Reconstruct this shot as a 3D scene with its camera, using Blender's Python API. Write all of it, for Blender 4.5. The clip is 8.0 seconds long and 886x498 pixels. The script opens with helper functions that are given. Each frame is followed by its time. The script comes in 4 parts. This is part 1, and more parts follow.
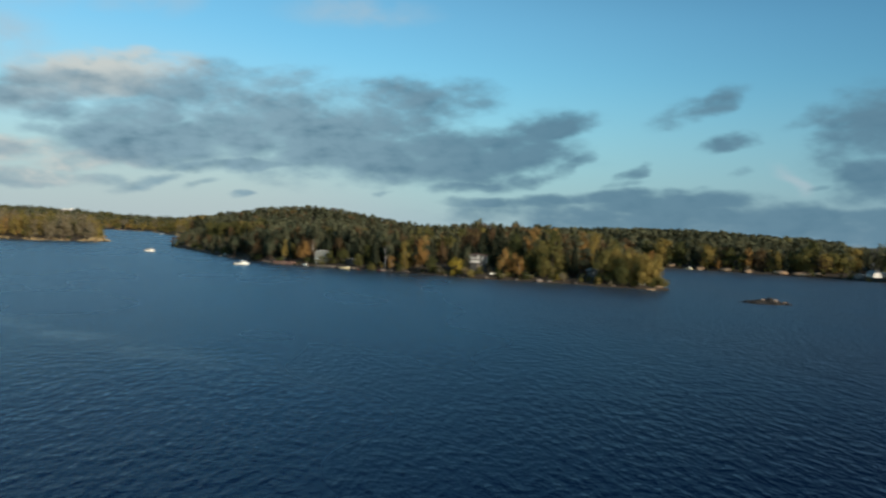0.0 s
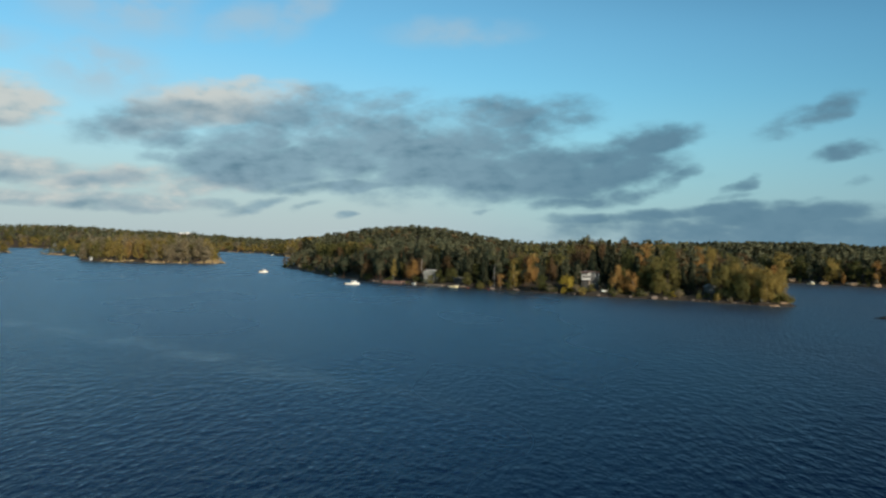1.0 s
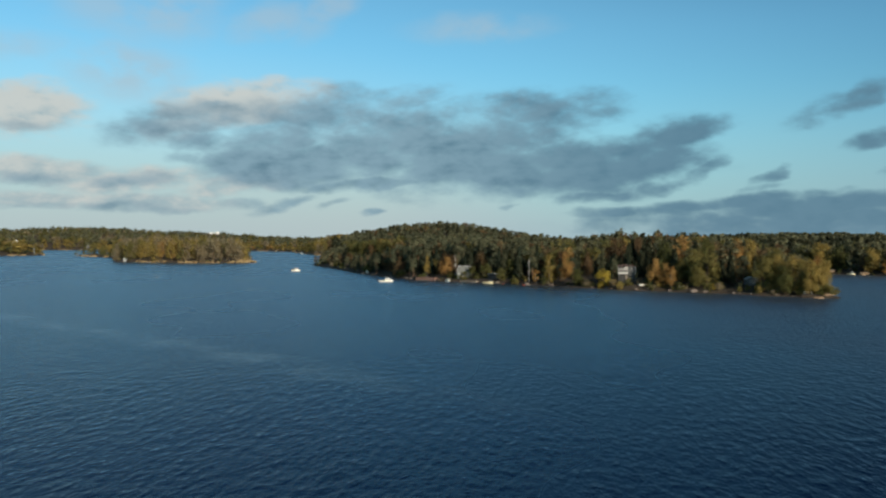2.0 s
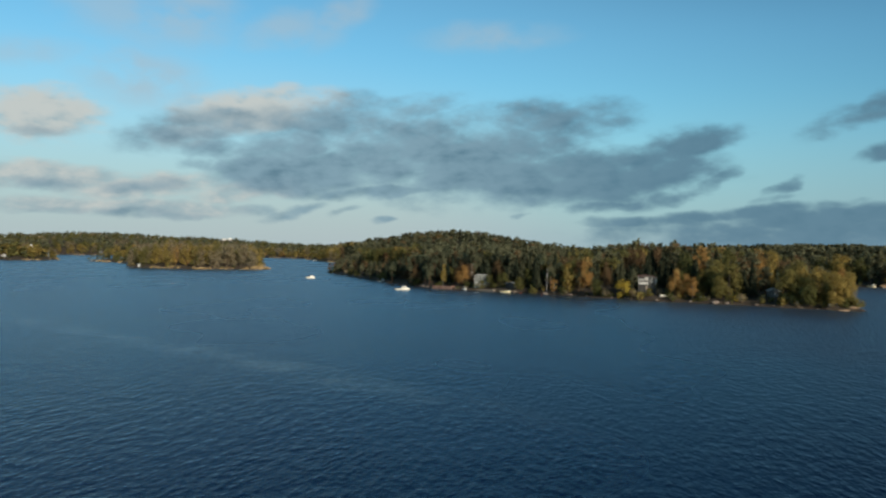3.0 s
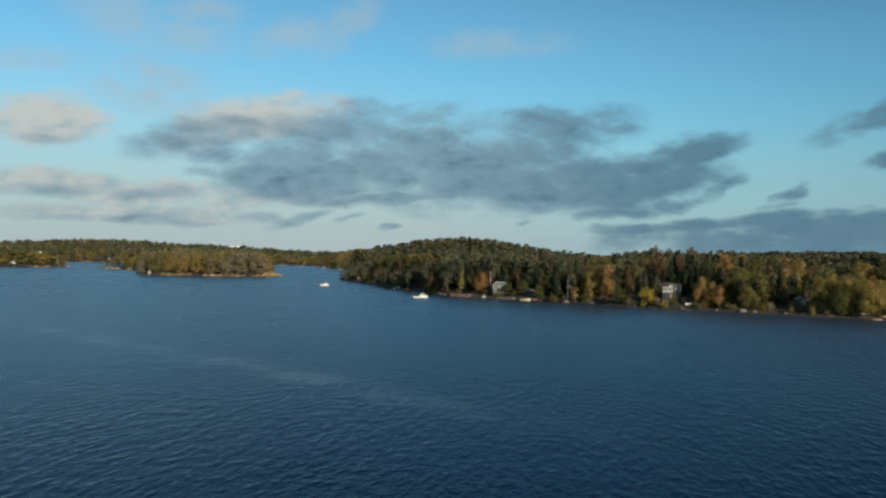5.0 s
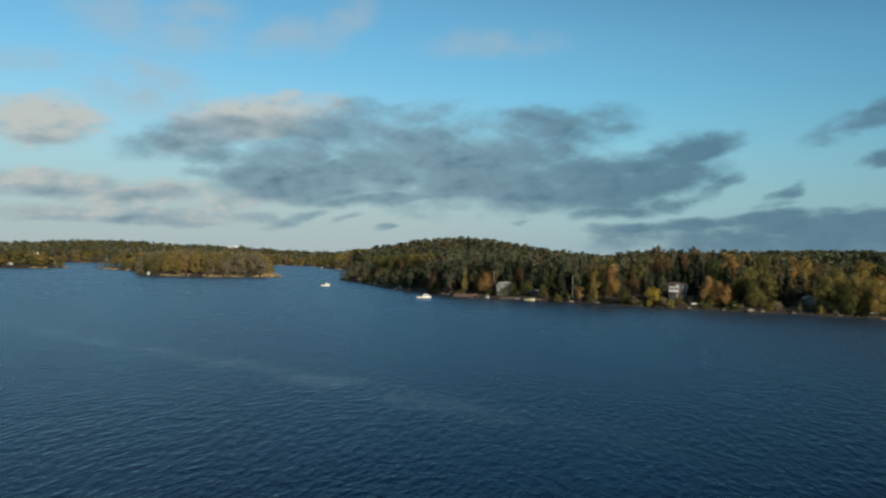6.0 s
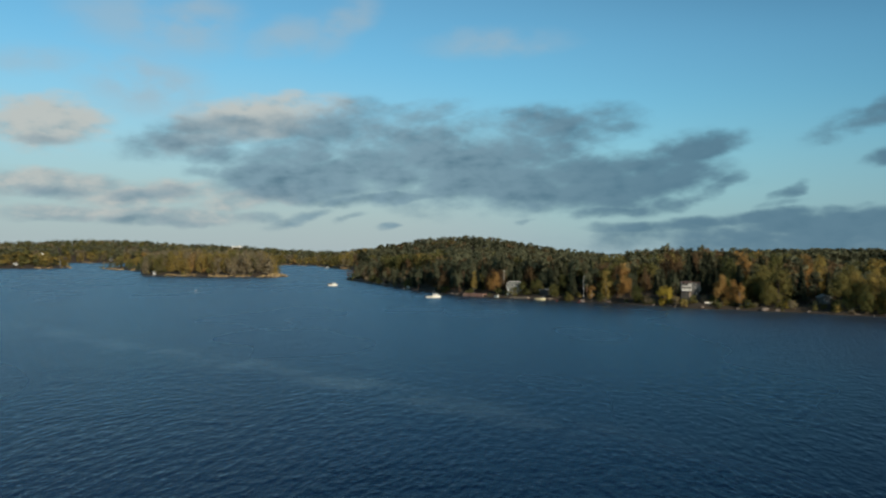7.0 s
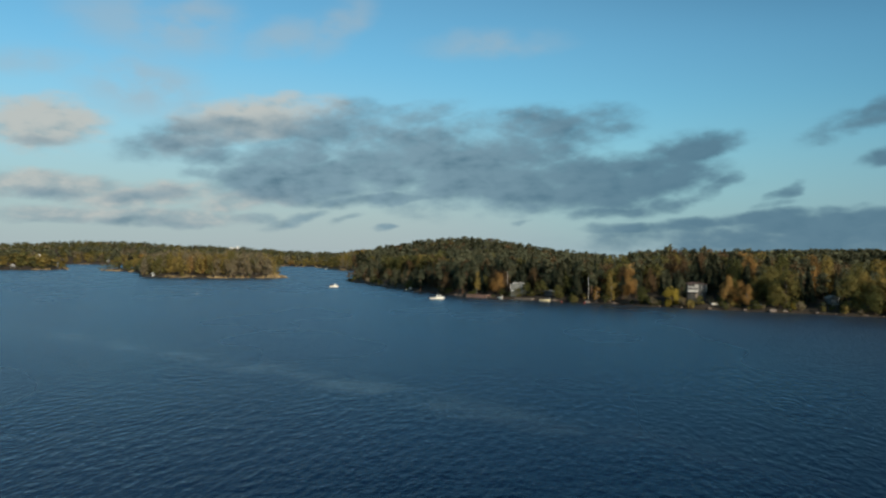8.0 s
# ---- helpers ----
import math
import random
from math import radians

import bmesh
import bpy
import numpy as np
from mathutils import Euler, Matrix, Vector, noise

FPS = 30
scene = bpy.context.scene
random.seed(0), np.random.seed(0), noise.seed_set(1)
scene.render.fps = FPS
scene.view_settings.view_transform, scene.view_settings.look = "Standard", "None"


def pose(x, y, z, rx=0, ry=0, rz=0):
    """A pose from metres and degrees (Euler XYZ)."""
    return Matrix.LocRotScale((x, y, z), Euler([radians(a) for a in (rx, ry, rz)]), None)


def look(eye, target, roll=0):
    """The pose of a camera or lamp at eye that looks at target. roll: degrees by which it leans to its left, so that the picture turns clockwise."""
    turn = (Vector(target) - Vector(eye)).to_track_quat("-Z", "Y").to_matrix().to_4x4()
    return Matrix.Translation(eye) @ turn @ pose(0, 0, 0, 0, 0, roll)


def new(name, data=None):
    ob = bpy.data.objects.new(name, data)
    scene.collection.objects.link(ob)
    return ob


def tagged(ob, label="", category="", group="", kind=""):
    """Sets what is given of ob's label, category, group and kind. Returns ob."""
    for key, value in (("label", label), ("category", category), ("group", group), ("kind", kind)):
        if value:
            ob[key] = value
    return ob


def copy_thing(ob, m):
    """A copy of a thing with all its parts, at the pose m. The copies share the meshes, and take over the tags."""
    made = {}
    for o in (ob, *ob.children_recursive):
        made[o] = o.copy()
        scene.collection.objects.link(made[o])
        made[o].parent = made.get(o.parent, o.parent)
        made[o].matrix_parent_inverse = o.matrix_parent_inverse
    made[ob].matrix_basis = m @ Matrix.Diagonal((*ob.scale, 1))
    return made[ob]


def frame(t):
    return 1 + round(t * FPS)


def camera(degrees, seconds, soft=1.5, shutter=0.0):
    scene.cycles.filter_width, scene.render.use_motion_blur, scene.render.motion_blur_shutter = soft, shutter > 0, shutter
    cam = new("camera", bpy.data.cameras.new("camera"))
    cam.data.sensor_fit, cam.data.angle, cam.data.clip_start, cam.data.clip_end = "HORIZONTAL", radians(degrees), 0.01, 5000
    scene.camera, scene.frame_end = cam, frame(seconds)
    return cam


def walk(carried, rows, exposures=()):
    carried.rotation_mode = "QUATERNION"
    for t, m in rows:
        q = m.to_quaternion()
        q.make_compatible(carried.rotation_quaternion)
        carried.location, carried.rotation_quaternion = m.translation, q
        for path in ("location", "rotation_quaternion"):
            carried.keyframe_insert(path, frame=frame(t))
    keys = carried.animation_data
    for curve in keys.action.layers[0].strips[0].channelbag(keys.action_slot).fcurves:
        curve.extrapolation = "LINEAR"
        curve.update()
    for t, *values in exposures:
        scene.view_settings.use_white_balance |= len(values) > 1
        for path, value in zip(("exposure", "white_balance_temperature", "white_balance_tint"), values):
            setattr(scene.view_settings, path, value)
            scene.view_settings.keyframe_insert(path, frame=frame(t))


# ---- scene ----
# ---- camera: a deck of a ship, 20 m over the water, moving on at about 4 m/s ----
cam = camera(55.5, 8.0, soft=2.4, shutter=0.4)

TURNS = [  # seconds, yaw, pitch, roll
    (0.0, -9.72, -1.32, -1.96), (0.1, -8.72, -1.22, -1.78), (0.2, -7.66, -1.17, -1.61), (0.3, -5.36, -1.36, -1.43),
    (0.4, -4.39, -1.44, -1.25), (0.5, -2.96, -1.09, -1.07), (0.6, -3.20, -0.91, -1.06), (0.7, -3.35, -0.69, -1.04),
    (0.8, -3.20, -0.46, -1.03), (0.9, -3.20, -0.39, -1.02), (1.0, -2.85, -0.28, -1.00), (1.2, -2.36, -0.22, -0.57),
    (1.3, -1.50, -0.24, -0.35), (1.4, -1.32, -0.45, -0.14), (1.5, -0.93, -0.49, 0.08), (1.7, -0.96, -0.64, -0.01),
    (2.8, -0.71, -0.11, -0.54), (3.0, -0.31, -0.01, -0.63), (3.2, -0.38, 0.15, -0.61), (3.5, -0.31, 0.16, -0.58),
    (3.7, -0.44, 0.14, -0.63), (4.0, 0.00, 0.35, -0.71), (4.2, 0.07, 0.24, -0.73), (4.5, 0.23, 0.49, -0.76),
    (4.7, 0.08, 0.46, -0.73), (5.8, 0.05, 0.51, -0.54), (6.0, -0.17, 0.46, -0.51), (6.2, -0.48, 0.39, -0.48),
    (6.5, -0.42, 0.63, -0.44), (6.7, -0.17, 0.72, -0.41), (7.0, 0.02, 0.41, -0.35), (7.2, -0.05, 0.55, -0.35),
    (7.5, 0.04, 0.57, -0.35), (7.7, 0.06, 0.58, -0.33), (8.0, -0.20, 0.48, -0.30)]
walk(cam, [(t, pose(-3.13 * t, 2.71 * t, 20.0, 90 + pitch, roll, yaw)) for t, yaw, pitch, roll in TURNS],
     exposures=[(0.0, -0.03), (0.5, -0.03), (1.5, -0.03), (3.5, -0.12), (4.5, -0.14), (6.5, -0.21), (8.0, -0.23)])

# ---- sky and sun ----
SUN_AZ, SUN_EL = 150.0, 17.0          # degrees clockwise from the +y axis; height over the horizon
SKY = 0.085


def link(tree, a, b):
    tree.links.new(a, b)


def node(tree, kind, **settings):
    n = tree.nodes.new(kind)
    for key, value in settings.items():
        if key == "operation":
            n.operation = value
        elif key == "blend_type":
            n.blend_type = value
        elif key == "data_type":
            n.data_type = value
        elif key == "vector_type":
            n.vector_type = value
        elif key == "interpolation_type":
            n.interpolation_type = value
    return n


def fill(tree, socket, value):
    """A link if value is a socket, else the value itself."""
    if isinstance(value, bpy.types.NodeSocket):
        tree.links.new(value, socket)
    else:
        socket.default_value = value


def maths(tree, op, a, b=0.0, c=0.0):
    n = node(tree, "ShaderNodeMath", operation=op)
    for i, v in enumerate((a, b, c)):
        fill(tree, n.inputs[i], v)
    return n.outputs[0]


def ramp(tree, value, lo, hi, a=0.0, b=1.0, smooth=True):
    n = node(tree, "ShaderNodeMapRange", interpolation_type="SMOOTHSTEP" if smooth else "LINEAR")
    for i, v in enumerate((value, lo, hi, a, b)):
        fill(tree, n.inputs[i], v)
    return n.outputs[0]


def mix(tree, fac, a, b, how="MIX"):
    n = node(tree, "ShaderNodeMix", data_type="RGBA", blend_type=how)
    fill(tree, n.inputs[0], fac)
    fill(tree, n.inputs[6], (*a, 1) if isinstance(a, tuple) else a)
    fill(tree, n.inputs[7], (*b, 1) if isinstance(b, tuple) else b)
    return n.outputs[2]


def grain(tree, vector, scale, detail=4.0, rough=0.55, stretch=None):
    if stretch:
        m = node(tree, "ShaderNodeMapping")
        m.inputs["Scale"].default_value = stretch
        link(tree, vector, m.inputs["Vector"])
        vector = m.outputs[0]
    n = node(tree, "ShaderNodeTexNoise")
    link(tree, vector, n.inputs["Vector"])
    n.inputs["Scale"].default_value = scale
    n.inputs["Detail"].default_value = detail
    n.inputs["Roughness"].default_value = rough
    return n.outputs["Fac"]


def make_world():
    world = bpy.data.worlds.new("evening_sky")
    scene.world = world
    world.use_nodes = True
    tree = world.node_tree
    tree.nodes.clear()
    sky = node(tree, "ShaderNodeTexSky")
    sky.sky_type = "NISHITA"
    sky.sun_disc = False
    sky.sun_elevation = radians(SUN_EL)
    sky.sun_rotation = radians(SUN_AZ)
    sky.altitude = 0
    sky.air_density, sky.dust_density, sky.ozone_density = 1.0, 0.6, 1.6
    where = node(tree, "ShaderNodeTexCoord").outputs["Generated"]
    split = node(tree, "ShaderNodeSeparateXYZ")
    link(tree, where, split.inputs[0])
    az = maths(tree, "MULTIPLY", maths(tree, "ARCTAN2", split.outputs[0], split.outputs[1]), 57.2958)
    el = maths(tree, "MULTIPLY", maths(tree, "ARCSINE", split.outputs[2]), 57.2958)
    flat = node(tree, "ShaderNodeCombineXYZ")
    link(tree, az, flat.inputs[0])
    link(tree, el, flat.inputs[1])
    place = flat.outputs[0]
    # ragged edges: the cloud plan is bent by noise before its clouds are laid out
    bend = node(tree, "ShaderNodeTexNoise")
    shape = node(tree, "ShaderNodeMapping")
    shape.inputs["Scale"].default_value = (0.34, 0.70, 1)
    link(tree, place, shape.inputs["Vector"])
    link(tree, shape.outputs[0], bend.inputs["Vector"])
    bend.inputs["Scale"].default_value = 1.0
    bend.inputs["Detail"].default_value = 5.0
    off = node(tree, "ShaderNodeVectorMath", operation="SUBTRACT")
    link(tree, bend.outputs["Color"], off.inputs[0])
    off.inputs[1].default_value = (0.5, 0.5, 0.5)
    much = node(tree, "ShaderNodeVectorMath", operation="MULTIPLY")
    link(tree, off.outputs[0], much.inputs[0])
    much.inputs[1].default_value = (2.6, 1.1, 0)
    bent = node(tree, "ShaderNodeVectorMath", operation="ADD")
    link(tree, place, bent.inputs[0])
    link(tree, much.outputs[0], bent.inputs[1])

    def cloud(a, e, wide, high, tilt=0.0, weight=1.0):
        m = node(tree, "ShaderNodeMapping", vector_type="TEXTURE")
        m.vector_type = "TEXTURE"
        m.inputs["Location"].default_value = (a, e, 0)
        m.inputs["Rotation"].default_value = (0, 0, radians(tilt))
        m.inputs["Scale"].default_value = (wide, high, 1)
        link(tree, bent.outputs[0], m.inputs["Vector"])
        far = node(tree, "ShaderNodeVectorMath", operation="LENGTH")
        link(tree, m.outputs[0], far.inputs[0])
        return ramp(tree, far.outputs["Value"], 2.0, 0.30, 0.0, weight)

    def total(clouds):
        out = clouds[0]
        for c in clouds[1:]:
            out = maths(tree, "MAXIMUM", out, c)
        return out

    # grey undersides, sunlit banks and thin veils: azimuth, elevation, half-widths, lean, weight
    dark = total([
        cloud(-16.1, 7.55, 4.1, 1.07, 9, 0.75), cloud(-10.4, 6.75, 3.2, 1.2, 12, 0.82), cloud(-15.1, 6.54, 2.2, 0.68, 1, 0.70), cloud(-16.0, 5.47, 1.3, 0.39, 1, 0.60), cloud(6.4, 5.00, 5.7, 1.29, 1, 1.00), cloud(-12.2, 5.24, 2.8, 0.96, 7, 0.9), cloud(-8.9, 5.04, 4.5, 1.2, 5, 1), cloud(-7.4, 8.2, 4.5, 1.52, 5, 0.75), cloud(-2.8, 6.43, 4.2, 2, 11, 0.9),
        cloud(-2.8, 9.26, 3.3, 0.85, 9, 0.55), cloud(2.6, 5.93, 5, 1.99, 15, 1), cloud(6, 8.77, 5.7, 0.99, 5, 0.72), cloud(9.1, 4.81, 6.9, 1.57, 3, 1), cloud(8.3, 7.45, 3.8, 1.13, 13, 0.7),
        cloud(14.2, 5.34, 3.4, 1.51, 21, 1), cloud(16.5, 6.77, 2.8, 0.78, 15, 0.95), cloud(9.6, 8.48, 2.2, 0.82, -7, 0.6), cloud(18.1, 4.57, 1.7, 0.42, 25, 0.55), cloud(11.3, 2.97, 2.6, 0.33, 7, 0.8),
        cloud(15.3, 3.49, 2.1, 0.43, 9, 0.7), cloud(-3.5, 3.94, 4.2, 0.46, 3, 0.9), cloud(-9.7, 2.44, 1.8, 0.37, 13, 0.75), cloud(-3.9, 1.86, 0.6, 0.19, 1, 0.8), cloud(-6.3, 2.43, 1, 0.27, 23, 0.55),
        cloud(-12.2, 2.43, 1.5, 0.37, 1, 0.5), cloud(22.5, 4.29, 1.0, 0.34, 23, 0.75), cloud(25.4, 8.2, 2, 0.7, 14, 0.6), cloud(26.6, 8.3, 1.7, 0.58, 12, 0.8), cloud(28.0, 6.1, 1.3, 0.5, 8, 0.9), cloud(-25.3, 6.99, 2.0, 0.41, 1, 0.50),
        cloud(-25.1, 3.75, 1.9, 0.41, 1, 0.62), cloud(-18.3, 1.99, 3.1, 0.31, 1, 0.5), cloud(-19.1, 3.89, 2.3, 0.41, 6, 0.60), cloud(-24.9, 2.05, 2.2, 0.25, 1, 0.4), cloud(19.9, 2.49, 4.4, 0.41, 4, 0.9),
        cloud(24.8, 2.19, 5.1, 0.69, 3, 1), cloud(14.6, 1.89, 4.3, 0.4, 1, 0.75), cloud(18.8, 1.47, 6.5, 0.48, 1, 0.75), cloud(26.3, 1.33, 6.8, 0.68, 1, 1), cloud(5.7, 2.4, 0.8, 0.19, 11, 0.5),
        cloud(21.2, 3.25, 1.4, 0.24, 13, 0.35), cloud(24.8, 2.89, 1.9, 0.28, 9, 0.6), cloud(27.2, 8.85, 1.6, 0.55, 18, 0.6), cloud(29.1, 4.32, 1, 0.31, 12, 0.5), cloud(33.6, 7.82, 1.6, 0.64, 16, 0.6),
        cloud(36.3, 7.07, 2.5, 1.84, 22, 0.9), cloud(36.3, 3.85, 1.8, 1.38, 32, 0.9), cloud(33.4, 3.48, 0.7, 0.23, 12, 0.5), cloud(36, 1.61, 6, 0.6, 2, 1), cloud(45, 4, 8, 2.5, 0, 0.8), cloud(25, 1, 11, 1, 0, 0.85), cloud(34, 1.2, 9, 1, 0, 0.95),
    ])
    lit = total([
        cloud(-25.4, 8.0, 2.8, 1.32, 1, 1), cloud(-25.3, 4.26, 4.4, 0.69, -2, 0.95), cloud(-27.1, 4.31, 1.8, 0.67, 1, 0.9), cloud(-19.3, 3.88, 3.8, 0.69, 5, 0.9), cloud(-24.6, 2.44, 3, 0.41, 1, 0.85),
        cloud(-17.6, 2.37, 3.9, 0.49, 1, 0.9), cloud(-12.9, 3.72, 3.1, 0.62, 7, 0.8), cloud(-12.3, 8.95, 4, 1.18, 9, 1), cloud(-16.2, 7.84, 2.1, 0.92, 21, 0.8), cloud(-8.9, 9.64, 2.3, 0.68, 1, 0.7),
        cloud(-22.4, 4.12, 2.6, 0.53, 1, 0.8), cloud(-35, 8, 6, 2, 0, 0.7), cloud(-36, 3.5, 6, 1, 0, 0.8),
    ])
    thin = total([
        cloud(-19.6, 10.66, 2.7, 1.30, -5, 1.00), cloud(-17.3, 9.40, 2.1, 0.84, -24, 0.70), cloud(-20.2, 14.59, 3.2, 1.53, -9, 0.7), cloud(-16.5, 14.76, 2.1, 1.6, 11, 0.9), cloud(-10.5, 14.3, 2.4, 0.82, 11, 0.75),
        cloud(-6.7, 15.38, 2.1, 0.95, 41, 0.75), cloud(3.5, 14.13, 3.3, 0.69, 1, 0.75), cloud(-25.9, 11.62, 2.2, 0.69, 6, 0.6), cloud(32.1, 3.89, 1, 0.33, -38, 0.9),
    ])

    def billows(shift):
        """Cloud texture, leaning up to the right; shift samples it a little towards the sun."""
        m = node(tree, "ShaderNodeMapping")
        m.inputs["Location"].default_value = shift
        m.inputs["Rotation"].default_value = (0, 0, radians(-24))
        m.inputs["Scale"].default_value = (0.25, 0.52, 1)
        link(tree, place, m.inputs["Vector"])
        a = grain(tree, m.outputs[0], 1.0, 5.0, 0.52)
        b = grain(tree, m.outputs[0], 3.1, 4.0, 0.55)
        return maths(tree, "ADD", maths(tree, "MULTIPLY", maths(tree, "SUBTRACT", a, 0.5), 2.0),
                     maths(tree, "MULTIPLY", maths(tree, "SUBTRACT", b, 0.5), 0.6))

    texture = billows((0, 0, 0))
    relief = maths(tree, "SUBTRACT", texture, billows((-0.10, 0.16, 0)))
    away = ramp(tree, maths(tree, "ABSOLUTE", maths(tree, "SUBTRACT", az, 4.0)), 42.0, 65.0)
    wide = maths(tree, "MULTIPLY", away, 0.35)
    dark_a = ramp(tree, maths(tree, "ADD", maths(tree, "MULTIPLY", maths(tree, "MAXIMUM", dark, wide), 1.25), texture), 0.05, 1.15)
    dark_a = maths(tree, "MULTIPLY", dark_a, ramp(tree, maths(tree, "MAXIMUM", dark, wide), 0.0, 0.35))
    lit_a = ramp(tree, maths(tree, "ADD", maths(tree, "MULTIPLY", lit, 1.2), maths(tree, "MULTIPLY", texture, 1.0)), 0.0, 1.05, 0.0, 0.95)
    lit_a = maths(tree, "MULTIPLY", lit_a, ramp(tree, lit, 0.03, 0.3))
    haze = ramp(tree, el, ramp(tree, az, 16.0, -18.0, 11.0, 15.0), 0.0, 0.0, ramp(tree, az, 14.0, 0.0, 0.78, 0.92))
    open_sky = mix(tree, 1.0, sky.outputs[0], (0.88, 1.58, 1.71), "MULTIPLY")
    open_sky = mix(tree, maths(tree, "MULTIPLY", ramp(tree, el, 13.0, ramp(tree, az, -10.0, 26.0, 42.0, 28.0)), ramp(tree, az, -25.0, 26.0, 0.62, 1.0)), open_sky, (0.2, 0.62, 1.05))
    clear = mix(tree, haze, open_sky, mix(tree, ramp(tree, az, -6.0, 18.0), (5.4, 6.35, 6.8), (4.1, 5.6, 6.95)))
    # a clear sky is darkest a quarter turn from the sun
    side = maths(tree, "ABSOLUTE", maths(tree, "SUBTRACT", az, SUN_AZ - 68.0))
    clear = mix(tree, ramp(tree, side, 80.0, 5.0, 0.0, 0.8), clear, (0.36, 0.50, 0.64), "MULTIPLY")
    # cloud tops turned to the sun are warm, undersides grey-blue
    warm = ramp(tree, maths(tree, "ADD", maths(tree, "MULTIPLY", relief, 1.1), ramp(tree, el, 2.0, 9.5, 0.32, 0.75, False)), 0.05, 0.80)
    lit_col = mix(tree, warm, (4.0, 5.4, 5.9), (6.9, 7.3, 7.0))
    dark_col = mix(tree, ramp(tree, maths(tree, "ADD", maths(tree, "MULTIPLY", texture, 0.5), maths(tree, "MULTIPLY", relief, -1.2)), -0.25, 0.75),
                   (2.6, 4.2, 5.2), (0.95, 2.05, 2.9))
    dark_col = mix(tree, ramp(tree, az, -4.0, 18.0, 0.0, 0.75), dark_col, (0.95, 2.2, 3.2))
    veil = maths(tree, "MULTIPLY", thin, ramp(tree, grain(tree, place, 1.0, 4.0, 0.5, (0.3, 0.5, 1)), 0.22, 0.62, 0.0, 0.70))
    clear = mix(tree, veil, clear, (5.1, 6.3, 7.0))
    out = mix(tree, lit_a, clear, lit_col)
    out = mix(tree, maths(tree, "MULTIPLY", dark_a, ramp(tree, el, 0.0, 4.0, 0.88, 0.94)), out, dark_col)
    back = node(tree, "ShaderNodeBackground")
    link(tree, out, back.inputs["Color"])
    back.inputs["Strength"].default_value = SKY
    end = node(tree, "ShaderNodeOutputWorld")
    link(tree, back.outputs[0], end.inputs["Surface"])


make_world()
sun_data = bpy.data.lights.new("sun", "SUN")
sun_data.energy, sun_data.angle, sun_data.color = 5.2, radians(0.6), (1.0, 0.87, 0.70)
sun = new("sun", sun_data)
toward = Vector((math.sin(radians(SUN_AZ)) * math.cos(radians(SUN_EL)), math.cos(radians(SUN_AZ)) * math.cos(radians(SUN_EL)),
                 math.sin(radians(SUN_EL))))
sun.matrix_world = look(toward * 300, (0, 0, 0))


# ---- materials ----
def material(name):
    mat = bpy.data.materials.new(name)
    mat.use_nodes = True
    tree = mat.node_tree
    tree.nodes.clear()
    end = tree.nodes.new("ShaderNodeOutputMaterial")
    return mat, tree, end


def surface(name, dark, light, rough=0.8, size=1.0, bump=0.2, metal=0.0, stretch=None, spot=None):
    """Two tones mixed by coarse and fine noise, with fine relief."""
    mat, tree, end = material(name)
    co = node(tree, "ShaderNodeTexCoord").outputs["Object"]
    rnd = node(tree, "ShaderNodeObjectInfo").outputs["Random"]
    coarse = grain(tree, co, 0.35 / size, 3.0, 0.5, stretch)
    fine = grain(tree, co, 3.2 / size, 5.0, 0.6, stretch)
    fac = maths(tree, "ADD", maths(tree, "MULTIPLY", coarse, 0.6), maths(tree, "MULTIPLY", fine, 0.6))
    fac = maths(tree, "ADD", fac, maths(tree, "MULTIPLY", rnd, 0.2))
    col = mix(tree, ramp(tree, fac, 0.35, 1.0), dark, light)
    if spot:
        col = mix(tree, ramp(tree, grain(tree, co, 1.1 / size, 6.0, 0.65), 0.55, 0.68), col, spot)
    b = node(tree, "ShaderNodeBsdfPrincipled")
    link(tree, col, b.inputs["Base Color"])
    b.inputs["Roughness"].default_value = rough
    b.inputs["Metallic"].default_value = metal
    if bump:
        bp = node(tree, "ShaderNodeBump")
        bp.inputs["Strength"].default_value = bump
        bp.inputs["Distance"].default_value = 0.05 * size
        link(tree, fine, bp.inputs["Height"])
        link(tree, bp.outputs[0], b.inputs["Normal"])
    link(tree, b.outputs[0], end.inputs["Surface"])
    return mat


def foliage(name, a, b, c, through_leaf=0.25):
    """Leaves: three tones, by branch, by stand of trees and by single leaf."""
    mat, tree, end = material(name)
    geo = node(tree, "ShaderNodeNewGeometry")
    rnd = node(tree, "ShaderNodeObjectInfo").outputs["Random"]
    stand = grain(tree, geo.outputs["Position"], 0.045, 2.0)
    twig = grain(tree, geo.outputs["Position"], 0.30, 3.0)
    leaf = geo.outputs["Random Per Island"]
    one = maths(tree, "ADD", maths(tree, "MULTIPLY", twig, 0.9), maths(tree, "MULTIPLY", leaf, 0.24))
    col = mix(tree, ramp(tree, one, -0.05, 1.2), a, b)
    two = maths(tree, "ADD", maths(tree, "MULTIPLY", rnd, 0.45), maths(tree, "MULTIPLY", stand, 0.9))
    col = mix(tree, ramp(tree, two, 0.45, 0.95), col, c)
    d = node(tree, "ShaderNodeBsdfDiffuse")
    link(tree, col, d.inputs["Color"])
    tl = node(tree, "ShaderNodeBsdfTranslucent")
    link(tree, col, tl.inputs["Color"])
    m = node(tree, "ShaderNodeMixShader")
    m.inputs[0].default_value = through_leaf
    link(tree, d.outputs[0], m.inputs[1])
    link(tree, tl.outputs[0], m.inputs[2])
    link(tree, m.outputs[0], end.inputs["Surface"])
    return mat


